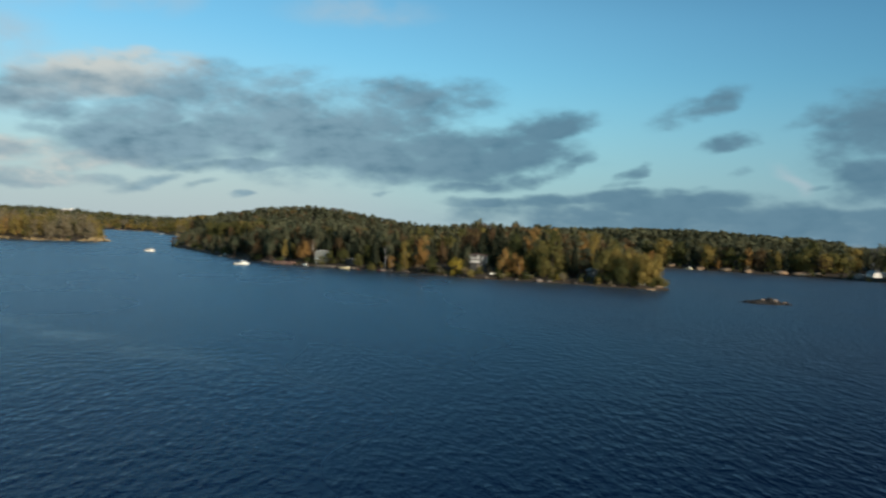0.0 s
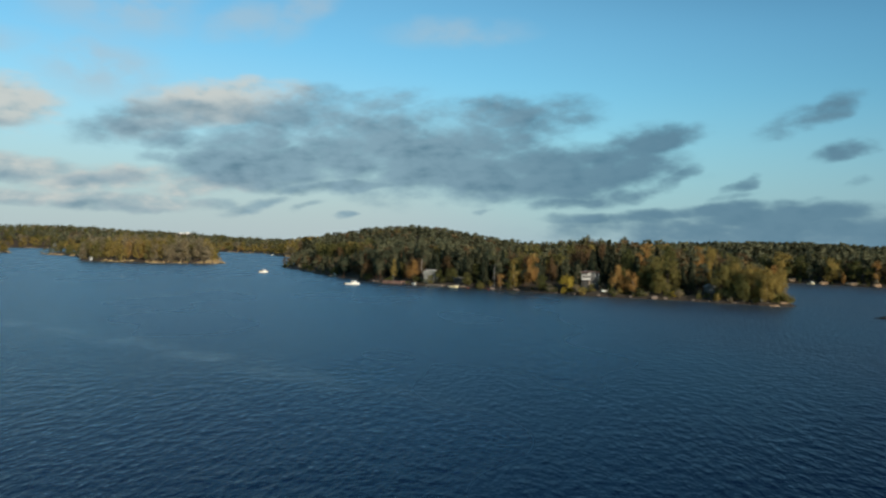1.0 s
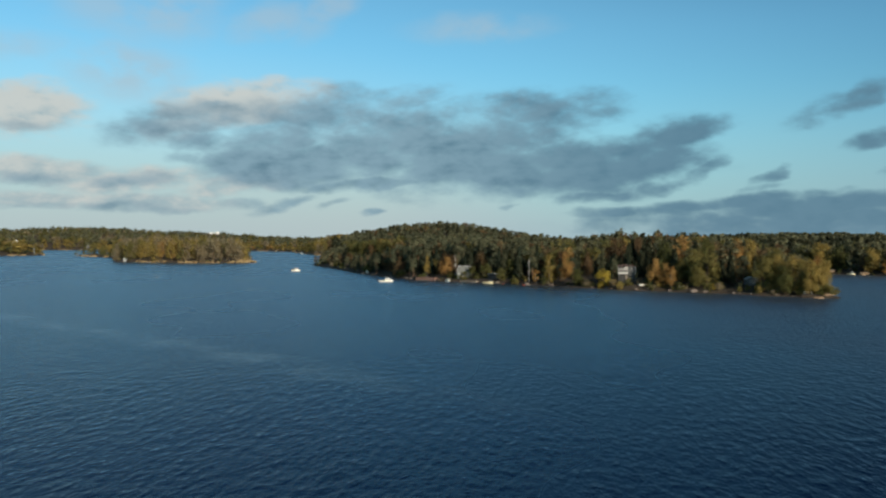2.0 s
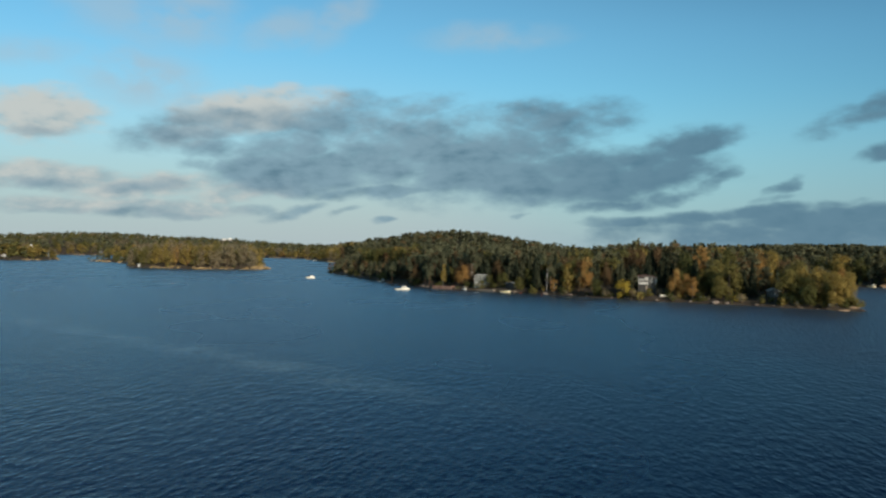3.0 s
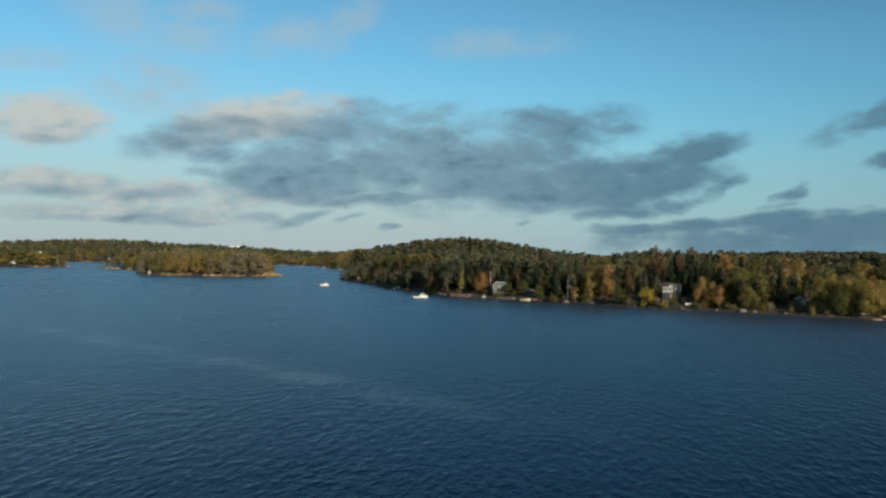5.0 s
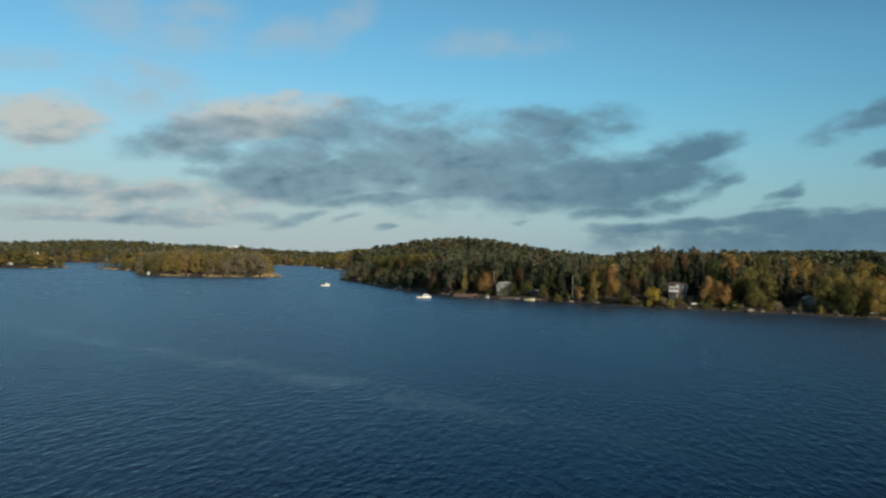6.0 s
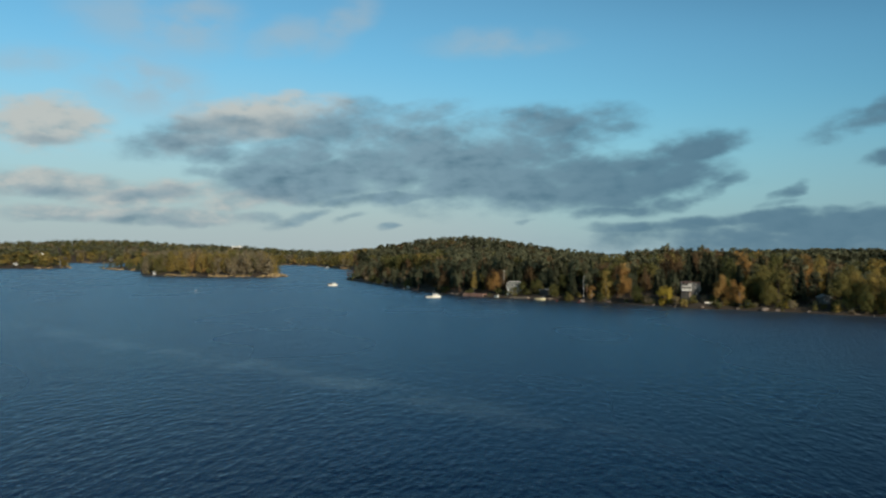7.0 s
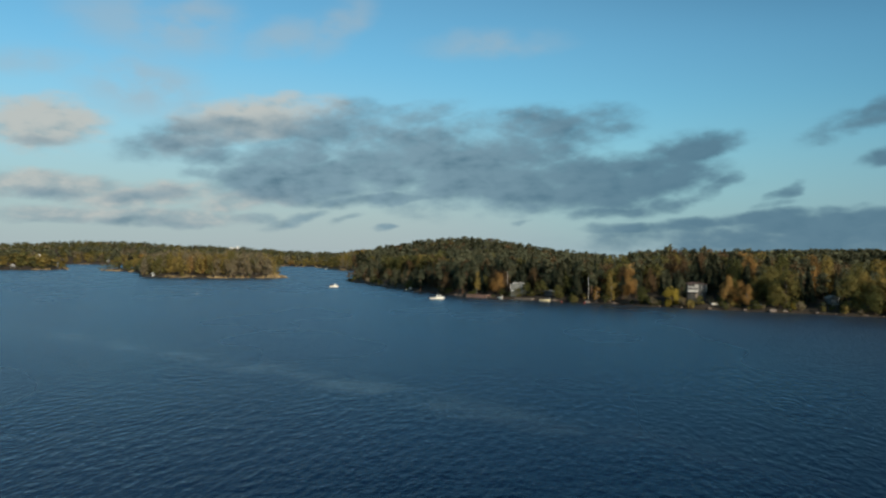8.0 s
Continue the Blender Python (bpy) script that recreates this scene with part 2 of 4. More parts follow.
def water_material():
    """Wind-ruffled water: short steep chop in gusts, with a ship's old wash painted paler across it."""
    mat, tree, end = material("lake_water")
    co = node(tree, "ShaderNodeTexCoord").outputs["Object"]
    gusts = grain(tree, co, 0.020, 1.0, 0.5, (1.1, 0.6, 1))
    turned = node(tree, "ShaderNodeMapping")
    turned.inputs["Rotation"].default_value = (0, 0, radians(-82))
    link(tree, co, turned.inputs["Vector"])
    swell = grain(tree, turned.outputs[0], 0.16, 2.0, 0.5, (0.6, 1.1, 1))
    chop = grain(tree, turned.outputs[0], 0.85, 3.0, 0.55, (0.46, 1.0, 1))
    ripple = grain(tree, turned.outputs[0], 1.6, 4.0, 0.6, (0.5, 1.0, 1))
    sharp = maths(tree, "MULTIPLY", maths(tree, "SUBTRACT", maths(tree, "MULTIPLY", chop, chop), 0.26), 0.50)     # peaked crests, flat troughs
    height = maths(tree, "ADD", maths(tree, "MULTIPLY", swell, 0.16), maths(tree, "MULTIPLY", sharp, 0.72))
    height = maths(tree, "ADD", height, maths(tree, "MULTIPLY", maths(tree, "SUBTRACT", ripple, 0.5), 0.10))
    xyz = node(tree, "ShaderNodeSeparateXYZ")
    link(tree, co, xyz.inputs[0])
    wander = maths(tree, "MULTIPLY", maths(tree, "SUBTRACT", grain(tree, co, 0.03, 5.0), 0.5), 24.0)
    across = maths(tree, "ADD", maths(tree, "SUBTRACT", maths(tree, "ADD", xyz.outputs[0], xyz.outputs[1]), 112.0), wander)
    # the wash's foam and its brighter sky sheen, both put into the diffuse colour
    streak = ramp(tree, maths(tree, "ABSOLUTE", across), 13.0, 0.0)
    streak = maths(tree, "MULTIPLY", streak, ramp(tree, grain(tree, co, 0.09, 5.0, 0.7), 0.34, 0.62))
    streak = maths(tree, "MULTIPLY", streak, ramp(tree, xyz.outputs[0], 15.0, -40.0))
    # darkness put into the near eastern water: weaker gloss, steeper, rougher waves
    dim_side = ramp(tree, maths(tree, "ADD", maths(tree, "SUBTRACT", xyz.outputs[0], maths(tree, "MULTIPLY", xyz.outputs[1], 0.15)), maths(tree, "MULTIPLY", grain(tree, co, 0.012, 1.0), 40.0)), 5.0, 80.0)
    calm = maths(tree, "ADD", 1.0, maths(tree, "MULTIPLY", dim_side, 0.35))
    height = maths(tree, "MULTIPLY", maths(tree, "SUBTRACT", height, 0.08), calm)
    bp = node(tree, "ShaderNodeBump")
    bp.inputs["Strength"].default_value = 1.0
    bp.inputs["Distance"].default_value = 1.0
    link(tree, height, bp.inputs["Height"])
    deep = node(tree, "ShaderNodeBsdfDiffuse")
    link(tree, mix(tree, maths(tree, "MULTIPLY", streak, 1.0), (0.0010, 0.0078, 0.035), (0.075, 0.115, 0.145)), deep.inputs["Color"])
    gloss = node(tree, "ShaderNodeBsdfGlossy")
    gloss.inputs["Color"].default_value = (0.450, 0.565, 0.635, 1)
    link(tree, maths(tree, "ADD", ramp(tree, gusts, 0.35, 0.65, 0.24, 0.28), maths(tree, "MULTIPLY", dim_side, 0.10)), gloss.inputs["Roughness"])
    link(tree, bp.outputs[0], gloss.inputs["Normal"])
    fres = node(tree, "ShaderNodeFresnel")
    fres.inputs["IOR"].default_value = 1.333
    half = node(tree, "ShaderNodeBump")
    half.inputs["Strength"].default_value = 0.8
    half.inputs["Distance"].default_value = 1.0
    link(tree, height, half.inputs["Height"])
    link(tree, half.outputs[0], fres.inputs["Normal"])
    both = node(tree, "ShaderNodeMixShader")
    link(tree, maths(tree, "SUBTRACT", fres.outputs[0], maths(tree, "ADD", 0.025, maths(tree, "MULTIPLY", dim_side, 0.125))), both.inputs[0])
    link(tree, deep.outputs[0], both.inputs[1])
    link(tree, gloss.outputs[0], both.inputs[2])
    link(tree, both.outputs[0], end.inputs["Surface"])
    return mat


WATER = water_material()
SOIL = surface("forest_floor", (0.022, 0.017, 0.011), (0.056, 0.040, 0.024), 0.95, 6.0, 0.4, spot=(0.078, 0.054, 0.034))
TAN_ROCK = surface("dry_granite", (0.24, 0.155, 0.095), (0.42, 0.285, 0.175), 0.9, 1.2, 0.6, spot=(0.15, 0.10, 0.065))
ROCK = surface("granite", (0.085, 0.070, 0.060), (0.26, 0.205, 0.17), 0.85, 1.2, 0.6, spot=(0.06, 0.055, 0.05))
WET_ROCK = surface("dark_wet_rock", (0.012, 0.011, 0.010), (0.040, 0.034, 0.029), 0.9, 1.2, 0.6, spot=(0.085, 0.070, 0.056))
REED = surface("dry_reed", (0.24, 0.17, 0.08), (0.46, 0.34, 0.17), 0.9, 0.6, 0.3)
BARK = surface("bark", (0.045, 0.035, 0.028), (0.13, 0.095, 0.070), 0.95, 0.5, 0.5, stretch=(3, 3, 0.5))
PINE_BARK = surface("pine_bark", (0.11, 0.060, 0.035), (0.24, 0.13, 0.075), 0.95, 0.5, 0.5, stretch=(3, 3, 0.5))
BIRCH_BARK = surface("birch_bark", (0.20, 0.18, 0.16), (0.40, 0.38, 0.35), 0.8, 0.5, 0.2, stretch=(1, 1, 3), spot=(0.05, 0.045, 0.04))
PINE = foliage("pine_needles", (0.058, 0.078, 0.053), (0.118, 0.136, 0.084), (0.156, 0.158, 0.094), 0.35)
SPRUCE = foliage("spruce_needles", (0.023, 0.035, 0.026), (0.052, 0.066, 0.043), (0.078, 0.083, 0.050), 0.35)
BRIGHT = foliage("bright_yellow_leaves", (0.24, 0.19, 0.035), (0.48, 0.36, 0.055), (0.42, 0.32, 0.060), 0.35)
GREEN = foliage("green_leaves", (0.080, 0.091, 0.036), (0.150, 0.151, 0.056), (0.218, 0.192, 0.068), 0.45)
YELLOW = foliage("yellow_leaves", (0.225, 0.172, 0.060), (0.400, 0.298, 0.086), (0.335, 0.258, 0.086), 0.4)
ORANGE = foliage("orange_leaves", (0.265, 0.158, 0.062), (0.460, 0.275, 0.095), (0.410, 0.260, 0.096), 0.4)
BROWN = foliage("brown_leaves", (0.195, 0.162, 0.108), (0.330, 0.265, 0.165), (0.295, 0.245, 0.155), 0.45)
RUSSET = foliage("russet_leaves", (0.105, 0.068, 0.040), (0.205, 0.135, 0.072), (0.175, 0.120, 0.064), 0.4)
WHITE_PAINT = surface("white_paint", (0.62, 0.61, 0.58), (0.84, 0.82, 0.78), 0.6, 0.8, 0.1)
GREY_PAINT = surface("grey_paint", (0.10, 0.105, 0.105), (0.19, 0.195, 0.19), 0.75, 0.8, 0.2)
PALE_PAINT = surface("pale_green_grey_paint", (0.11, 0.12, 0.11), (0.20, 0.21, 0.195), 0.75, 0.8, 0.2)
CHALK_PAINT = surface("weathered_white_paint", (0.30, 0.295, 0.28), (0.48, 0.47, 0.44), 0.7, 0.8, 0.15, stretch=(4, 4, 0.5))
PALE_WALL = surface("pale_grey_boards", (0.05, 0.054, 0.054), (0.095, 0.10, 0.098), 0.75, 0.8, 0.2, stretch=(4, 4, 0.4))
DARK_PAINT = surface("dark_tarred_boards", (0.030, 0.030, 0.030), (0.075, 0.072, 0.068), 0.8, 0.8, 0.3)
RED_ROOF = surface("red_tile", (0.085, 0.038, 0.030), (0.17, 0.078, 0.060), 0.8, 0.8, 0.4)
GREY_ROOF = surface("grey_roof_felt", (0.20, 0.21, 0.21), (0.36, 0.37, 0.37), 0.7, 0.8, 0.3)
DARK_ROOF = surface("dark_roof_felt", (0.040, 0.038, 0.036), (0.085, 0.08, 0.075), 0.8, 0.8, 0.3)
PLANK = surface("weathered_planks", (0.16, 0.13, 0.10), (0.34, 0.28, 0.22), 0.85, 0.6, 0.4, stretch=(0.4, 3, 1))
RED_PLANK = surface("red_stained_planks", (0.22, 0.11, 0.08), (0.40, 0.22, 0.165), 0.85, 0.6, 0.4, stretch=(0.4, 3, 1))
HULL = surface("white_hull", (0.72, 0.70, 0.62), (0.86, 0.84, 0.76), 0.35, 1.0, 0.0)
CREAM = surface("cream_hull", (0.66, 0.56, 0.33), (0.80, 0.70, 0.44), 0.4, 1.0, 0.0)
DECK = surface("teak_deck", (0.20, 0.13, 0.07), (0.36, 0.25, 0.14), 0.7, 0.4, 0.2)
CANVAS = surface("dark_canvas", (0.020, 0.022, 0.028), (0.055, 0.058, 0.068), 0.9, 0.5, 0.2)
STEEL = surface("galvanised_steel", (0.42, 0.43, 0.43), (0.62, 0.62, 0.61), 0.4, 0.5, 0.05, 0.6)
BUOY_RED = surface("red_buoy_paint", (0.32, 0.045, 0.03), (0.50, 0.09, 0.05), 0.5, 0.3, 0.0)


def glass_material():
    mat, tree, end = material("window_glass")
    b = node(tree, "ShaderNodeBsdfPrincipled")
    b.inputs["Base Color"].default_value = (0.015, 0.018, 0.022, 1)
    b.inputs["Roughness"].default_value = 0.06
    b.inputs["IOR"].default_value = 1.5
    link(tree, b.outputs[0], end.inputs["Surface"])
    return mat


GLASS = glass_material()


# ---- building helpers ----
def part(name, bm, mat, parent=None, label="", at=None):
    mesh = bpy.data.meshes.new(name)
    bm.to_mesh(mesh)
    bm.free()
    mesh.materials.append(mat)
    ob = new(name, mesh)
    if parent is not None:
        ob.parent = parent
    if at is not None:
        ob.matrix_basis = at
    if label:
        ob["label"] = label
    return ob


def sheet(name, verts, faces, mat, parent=None, smooth=False):
    """A mesh from arrays; all faces have the same number of corners."""
    verts, faces = np.asarray(verts, np.float32), np.asarray(faces, np.int32)
    n, k = faces.shape
    mesh = bpy.data.meshes.new(name)
    mesh.vertices.add(len(verts))
    mesh.vertices.foreach_set("co", verts.ravel())
    mesh.loops.add(n * k)
    mesh.loops.foreach_set("vertex_index", faces.ravel())
    mesh.polygons.add(n)
    mesh.polygons.foreach_set("loop_start", np.arange(0, n * k, k, dtype=np.int32))
    mesh.polygons.foreach_set("use_smooth", np.full(n, smooth))
    mesh.update(calc_edges=True)
    mesh.materials.append(mat)
    ob = new(name, mesh)
    if parent is not None:
        ob.parent = parent
    return ob


def box(bm, x0, x1, y0, y1, z0, z1, bevel=0.0):
    r = bmesh.ops.create_cube(bm, size=1.0, matrix=Matrix.Translation(((x0 + x1) / 2, (y0 + y1) / 2, (z0 + z1) / 2)) @
                              Matrix.Diagonal((x1 - x0, y1 - y0, z1 - z0, 1)))
    if bevel:
        es = list({e for v in r["verts"] for e in v.link_edges})
        bmesh.ops.bevel(bm, geom=es, offset=bevel, segments=1, affect="EDGES")
    return bm


def boxed(*args, bevel=0.02):
    return box(bmesh.new(), *args, bevel=bevel)


def rod(bm, a, b, r0, r1, sides=8):
    a, b = Vector(a), Vector(b)
    m = Matrix.Translation((a + b) / 2) @ (b - a).to_track_quat("Z", "Y").to_matrix().to_4x4()
    bmesh.ops.create_cone(bm, cap_ends=True, segments=sides, radius1=r0, radius2=r1, depth=(b - a).length, matrix=m)
    return bm


def prism(bm, outline, y0, y1):
    """A solid whose outline lies in x and z, from y0 to y1."""
    a = [bm.verts.new((x, y0, z)) for x, z in outline]
    b = [bm.verts.new((x, y1, z)) for x, z in outline]
    n = len(outline)
    bm.faces.new(a)
    bm.faces.new(list(reversed(b)))
    for i in range(n):
        bm.faces.new((a[i], b[i], b[(i + 1) % n], a[(i + 1) % n]))
    bmesh.ops.recalc_face_normals(bm, faces=bm.faces)
    return bm


# ---- the lie of the land ----
MAINLAND = [(-99, 695), (-86, 645), (-71, 594), (-45, 512), (-28, 472), (-10, 433), (11, 411), (31, 393), (52, 371), (75, 345),
            (92, 333), (108, 323), (119, 309), (128.5, 298.5), (137.5, 300.5), (142.5, 320), (155, 350), (178, 410), (205, 505), (222, 532),
            (240, 513), (262, 478), (279, 452), (302, 424), (300, 392), (330, 350), (420, 300), (800, 260), (2600, 300),
            (2600, 3000), (-2600, 3000), (-2600, 1600), (-1000, 1700), (-704, 1690), (-450, 1640), (-337, 1597), (-293, 1532),
            (-244, 1476), (-178, 1210), (-150, 1150), (-100, 1000), (-80, 820), (-95, 740)]
ISLE = [(-290, 777), (-256, 764), (-209, 742), (-190, 753), (-170, 752), (-161, 760), (-172, 785), (-205, 950), (-250, 1050),
        (-350, 1120), (-440, 1078), (-440, 1055), (-388, 996), (-341, 913), (-312, 830)]
WEST = [(-1600, 950), (-900, 1000), (-567, 1050), (-527, 1066), (-506, 1112), (-552, 1205), (-590, 1290), (-720, 1350), (-1600, 1500)]


def shore_distance(poly, x, y):
    """Metres inland (negative: out in the water)."""
    best = np.full(x.shape, 1e9)
    inside = np.zeros(x.shape, bool)
    for (ax, ay), (bx, by) in zip(poly, poly[1:] + poly[:1]):
        dx, dy = bx - ax, by - ay
        t = np.clip(((x - ax) * dx + (y - ay) * dy) / (dx * dx + dy * dy), 0, 1)
        best = np.minimum(best, np.hypot(x - ax - t * dx, y - ay - t * dy))
        if ay != by:
            inside ^= ((ay > y) != (by > y)) & (x < dx * (y - ay) / dy + ax)
    return np.where(inside, best, -best)


def wobble(x, y, size, seed):
    """Cheap smooth noise, about -1 to 1."""
    r = np.random.RandomState(seed)
    out = np.zeros(np.shape(x))
    for k in range(7):
        a, p = r.uniform(0, 6.283, 2)
        s = 6.283 / (size * r.uniform(0.55, 1.7))
        out = out + np.sin((np.cos(a) * x + np.sin(a) * y) * s + p)
    return out / 3.2


HILLS = [  # x, y, half-widths along x and y, height
    (30, 1450, 150, 230, 27), (-70, 1350, 150, 160, 10), (155, 540, 75, 90, 6), (400, 950, 170, 200, 9),
    (650, 1450, 240, 260, 16), (-750, 1900, 230, 150, 26), (-300, 1850, 420, 150, 7), (-340, 985, 75, 90, 3), (-700, 1180, 150, 110, 9),
    (-480, 1800, 150, 110, 9), (80, 640, 130, 110, 2), (-235, 800, 55, 50, 1.5), (-980, 1250, 200, 160, 9), (-1090, 1960, 260, 140, 22)]


def land(x, y):
    """Shore distance and ground height at x, y."""
    d = np.maximum(np.maximum(shore_distance(MAINLAND, x, y), shore_distance(ISLE, x, y)), shore_distance(WEST, x, y))
    d = d + wobble(x, y, 22, 3) * 2.0 + wobble(x, y, 8, 5) * 0.8
    up = np.clip(d, 0, None)
    z = 1.3 * (1 - np.exp(-up / 2.5)) + 3.4 * (1 - np.exp(-up / 32))
    for hx, hy, wx, wy, h in HILLS:
        z = z + h * np.exp(-((x - hx) / wx) ** 2 - ((y - hy) / wy) ** 2) * (1 - np.exp(-up / 45))
    z = z + (wobble(x, y, 30, 7) * 0.5 + wobble(x, y, 6, 9) * 0.18) * (1 - np.exp(-up / 8))
    return d, np.where(d > 0, z, np.maximum(d * 0.30, -6.0)) - 0.05


def height(x, y):
    return float(land(np.array([float(x)]), np.array([float(y)]))[1][0])


def make_ground():
    az = np.radians(np.concatenate([np.arange(-180, -48, 4.0), np.arange(-48, 56, 0.36), np.arange(56, 180.1, 4.0)]))
    rad = 205 * np.exp(np.arange(0, 228) * 0.014)
    a, r = np.meshgrid(az, rad)
    x, y = np.sin(a) * r, np.cos(a) * r
    _, z = land(x, y)
    rows, cols = a.shape
    i = (np.arange(rows - 1)[:, None] * cols + np.arange(cols - 1)[None, :]).ravel()
    ob = sheet("ground", np.stack([x.ravel(), y.ravel(), z.ravel()], 1), np.stack([i, i + cols, i + cols + 1, i + 1], 1), SOIL, smooth=True)
    tagged(ob, "dark forest floor rising from the shores", "ground", kind="structure")


def make_water():
    bm = bmesh.new()
    bmesh.ops.create_circle(bm, cap_ends=True, segments=128, radius=4900)
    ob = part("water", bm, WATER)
    tagged(ob, "dark blue wind-rippled water of a sound", "water", kind="structure")


make_ground()
make_water()


# ---- trees ----
def quads(centres, size, rng, outward, loose=0.75):
    """A leaf-shaped piece at each centre, turned outward, more or less."""
    n = len(centres)
    nor = outward / (np.linalg.norm(outward, axis=1)[:, None] + 1e-6) + rng.normal(size=(n, 3)) * loose
    nor[:, 2] += 0.2
    nor /= np.linalg.norm(nor, axis=1)[:, None]
    a = np.cross(nor, rng.normal(size=(n, 3)))
    a /= np.linalg.norm(a, axis=1)[:, None] + 1e-9
    b = np.cross(nor, a)
    s = (size * rng.uniform(0.55, 1.35, n))[:, None]
    v = np.stack([centres + a * s, centres + b * s * 0.55, centres - a * s, centres - b * s * 0.55], 1)
    return v.reshape(-1, 3)


def crown(kind, n, size, seed, loose=0.75):
    """Leaf pieces of a crown on a tree one metre high; size is in tree heights."""
    rng = np.random.RandomState(seed)
    if kind == "spruce":
        u = rng.uniform(0.10, 1.0, n) ** 0.9
        whorl = np.floor(u * 17) / 17
        turn = rng.randint(0, 9, n) * 0.698 + whorl * 40 + rng.normal(0, 0.13, n)
        reach = (1.03 - u) * 0.19 * (1 + 0.35 * np.sin(turn * 3 + whorl * 23))
        r = reach * rng.uniform(0.25, 1.0, n) ** 0.6
        c = np.stack([np.cos(turn) * r, np.sin(turn) * r, u - 0.16 * r], 1)
        return quads(c, size, rng, np.stack([c[:, 0], c[:, 1], r * 0 + 0.05], 1), loose)
    if kind == "pine":
        k, lo, hi, wide, flat = 18, 0.28, 0.95, 0.155, 0.9
    elif kind == "slim":
        k, lo, hi, wide, flat = 20, 0.20, 0.97, 0.15, 1.1
    elif kind == "column":
        k, lo, hi, wide, flat = 22, 0.10, 0.93, 0.20, 1.5
    elif kind == "bush":
        k, lo, hi, wide, flat = 18, 0.08, 0.88, 0.42, 0.85
    else:
        k, lo, hi, wide, flat = 24, 0.14, 0.92, 0.235, 1.0
    h = rng.uniform(0, 1, k)
    h[0] = 0.98
    z = lo + (hi - lo) * h
    bulge = np.sqrt(np.clip(1 - ((h - 0.42) / 0.62) ** 2, 0.04, 1))
    turn = rng.uniform(0, 6.283, k)
    r = wide * bulge * rng.uniform(0.35, 1.0, k) ** 0.7
    centres = np.stack([np.cos(turn) * r, np.sin(turn) * r, z], 1)
    rc = wide * rng.uniform(0.40, 0.68, k)
    pick = rng.randint(0, k, n)
    d = rng.normal(size=(n, 3))
    d /= np.linalg.norm(d, axis=1)[:, None]
    d *= (rng.uniform(0.25, 1.1, n) ** 0.5)[:, None]
    d[:, 2] *= flat
    axis = np.array((0, 0, lo + (hi - lo) * 0.45))
    return quads(centres[pick] + d * rc[pick][:, None], size, rng, d * 0.75 + (centres[pick] - axis) / wide * 0.6, loose)


def trunk(kind, seed):
    """A bent, tapered trunk with limbs, one metre high."""
    rng = np.random.RandomState(seed)
    bm = bmesh.new()
    lean = rng.normal(0, 0.012, 2)
    top = {"pine": 0.92, "spruce": 0.97}.get(kind, 0.80)
    pts = [Vector((lean[0] * math.sin(t * 3), lean[1] * math.sin(t * 2.4), top * t - (0.03 if t == 0 else 0))) for t in (0, 0.25, 0.5, 0.75, 1)]
    rad = [r * (0.6 if kind == "slim" else 1.0) for r in (0.017, 0.0135, 0.010, 0.0065, 0.002)]
    for i in range(4):
        rod(bm, pts[i], pts[i + 1], rad[i], rad[i + 1], 7)
    for i in range(9):
        t = rng.uniform(0.30 if kind != "pine" else 0.5, 0.92)
        a = rng.uniform(0, 6.283)
        reach = {"slim": 0.11, "spruce": 0.10, "pine": 0.13, "bush": 0.26}.get(kind, 0.20) * (1.15 - t * 0.7)
        k = min(int(t * 4), 3)
        base = pts[k].lerp(pts[k + 1], t * 4 - k)
        rise = {"spruce": -0.02, "pine": 0.02}.get(kind, 0.12)
        rod(bm, base, base + Vector((math.cos(a) * reach, math.sin(a) * reach, rise)), 0.005, 0.0012, 5)
    return bm


KINDS = {  # name: crown shape, leaves, bark, label
    "pine_tree": ("pine", PINE, PINE_BARK, "tall dark green pine with a bare reddish trunk"),
    "spruce_tree": ("spruce", SPRUCE, BARK, "narrow dark green spruce standing near the shore"),
    "birch_tree": ("slim", YELLOW, BIRCH_BARK, "slender birch with yellow autumn leaves and pale trunk"),
    "aspen_tree": ("slim", ORANGE, BIRCH_BARK, "slender aspen with orange autumn leaves by the shore"),
    "maple_tree": ("round", ORANGE, BARK, "broad tree in glowing orange autumn leaf"),
    "alder_tree": ("round", GREEN, BARK, "broad olive-green tree with yellowing leaves near the water"),
    "ash_tree": ("round", YELLOW, BARK, "broad tree with golden yellow autumn leaves"),
    "oak_tree": ("round", RUSSET, BARK, "broad oak with russet brown leaves among the woods"),
    "rowan_tree": ("bush", BROWN, BARK, "low bushy tree with russet brown leaves"),
    "willow_bush": ("bush", GREEN, BARK, "rounded olive-green willow bush at the water's edge"),
    "hazel_bush": ("bush", BRIGHT, BARK, "rounded bush with bright yellow autumn leaves"),
}
PIECE = np.arange(4, dtype=np.int32)[None, :]
MODELS = {}


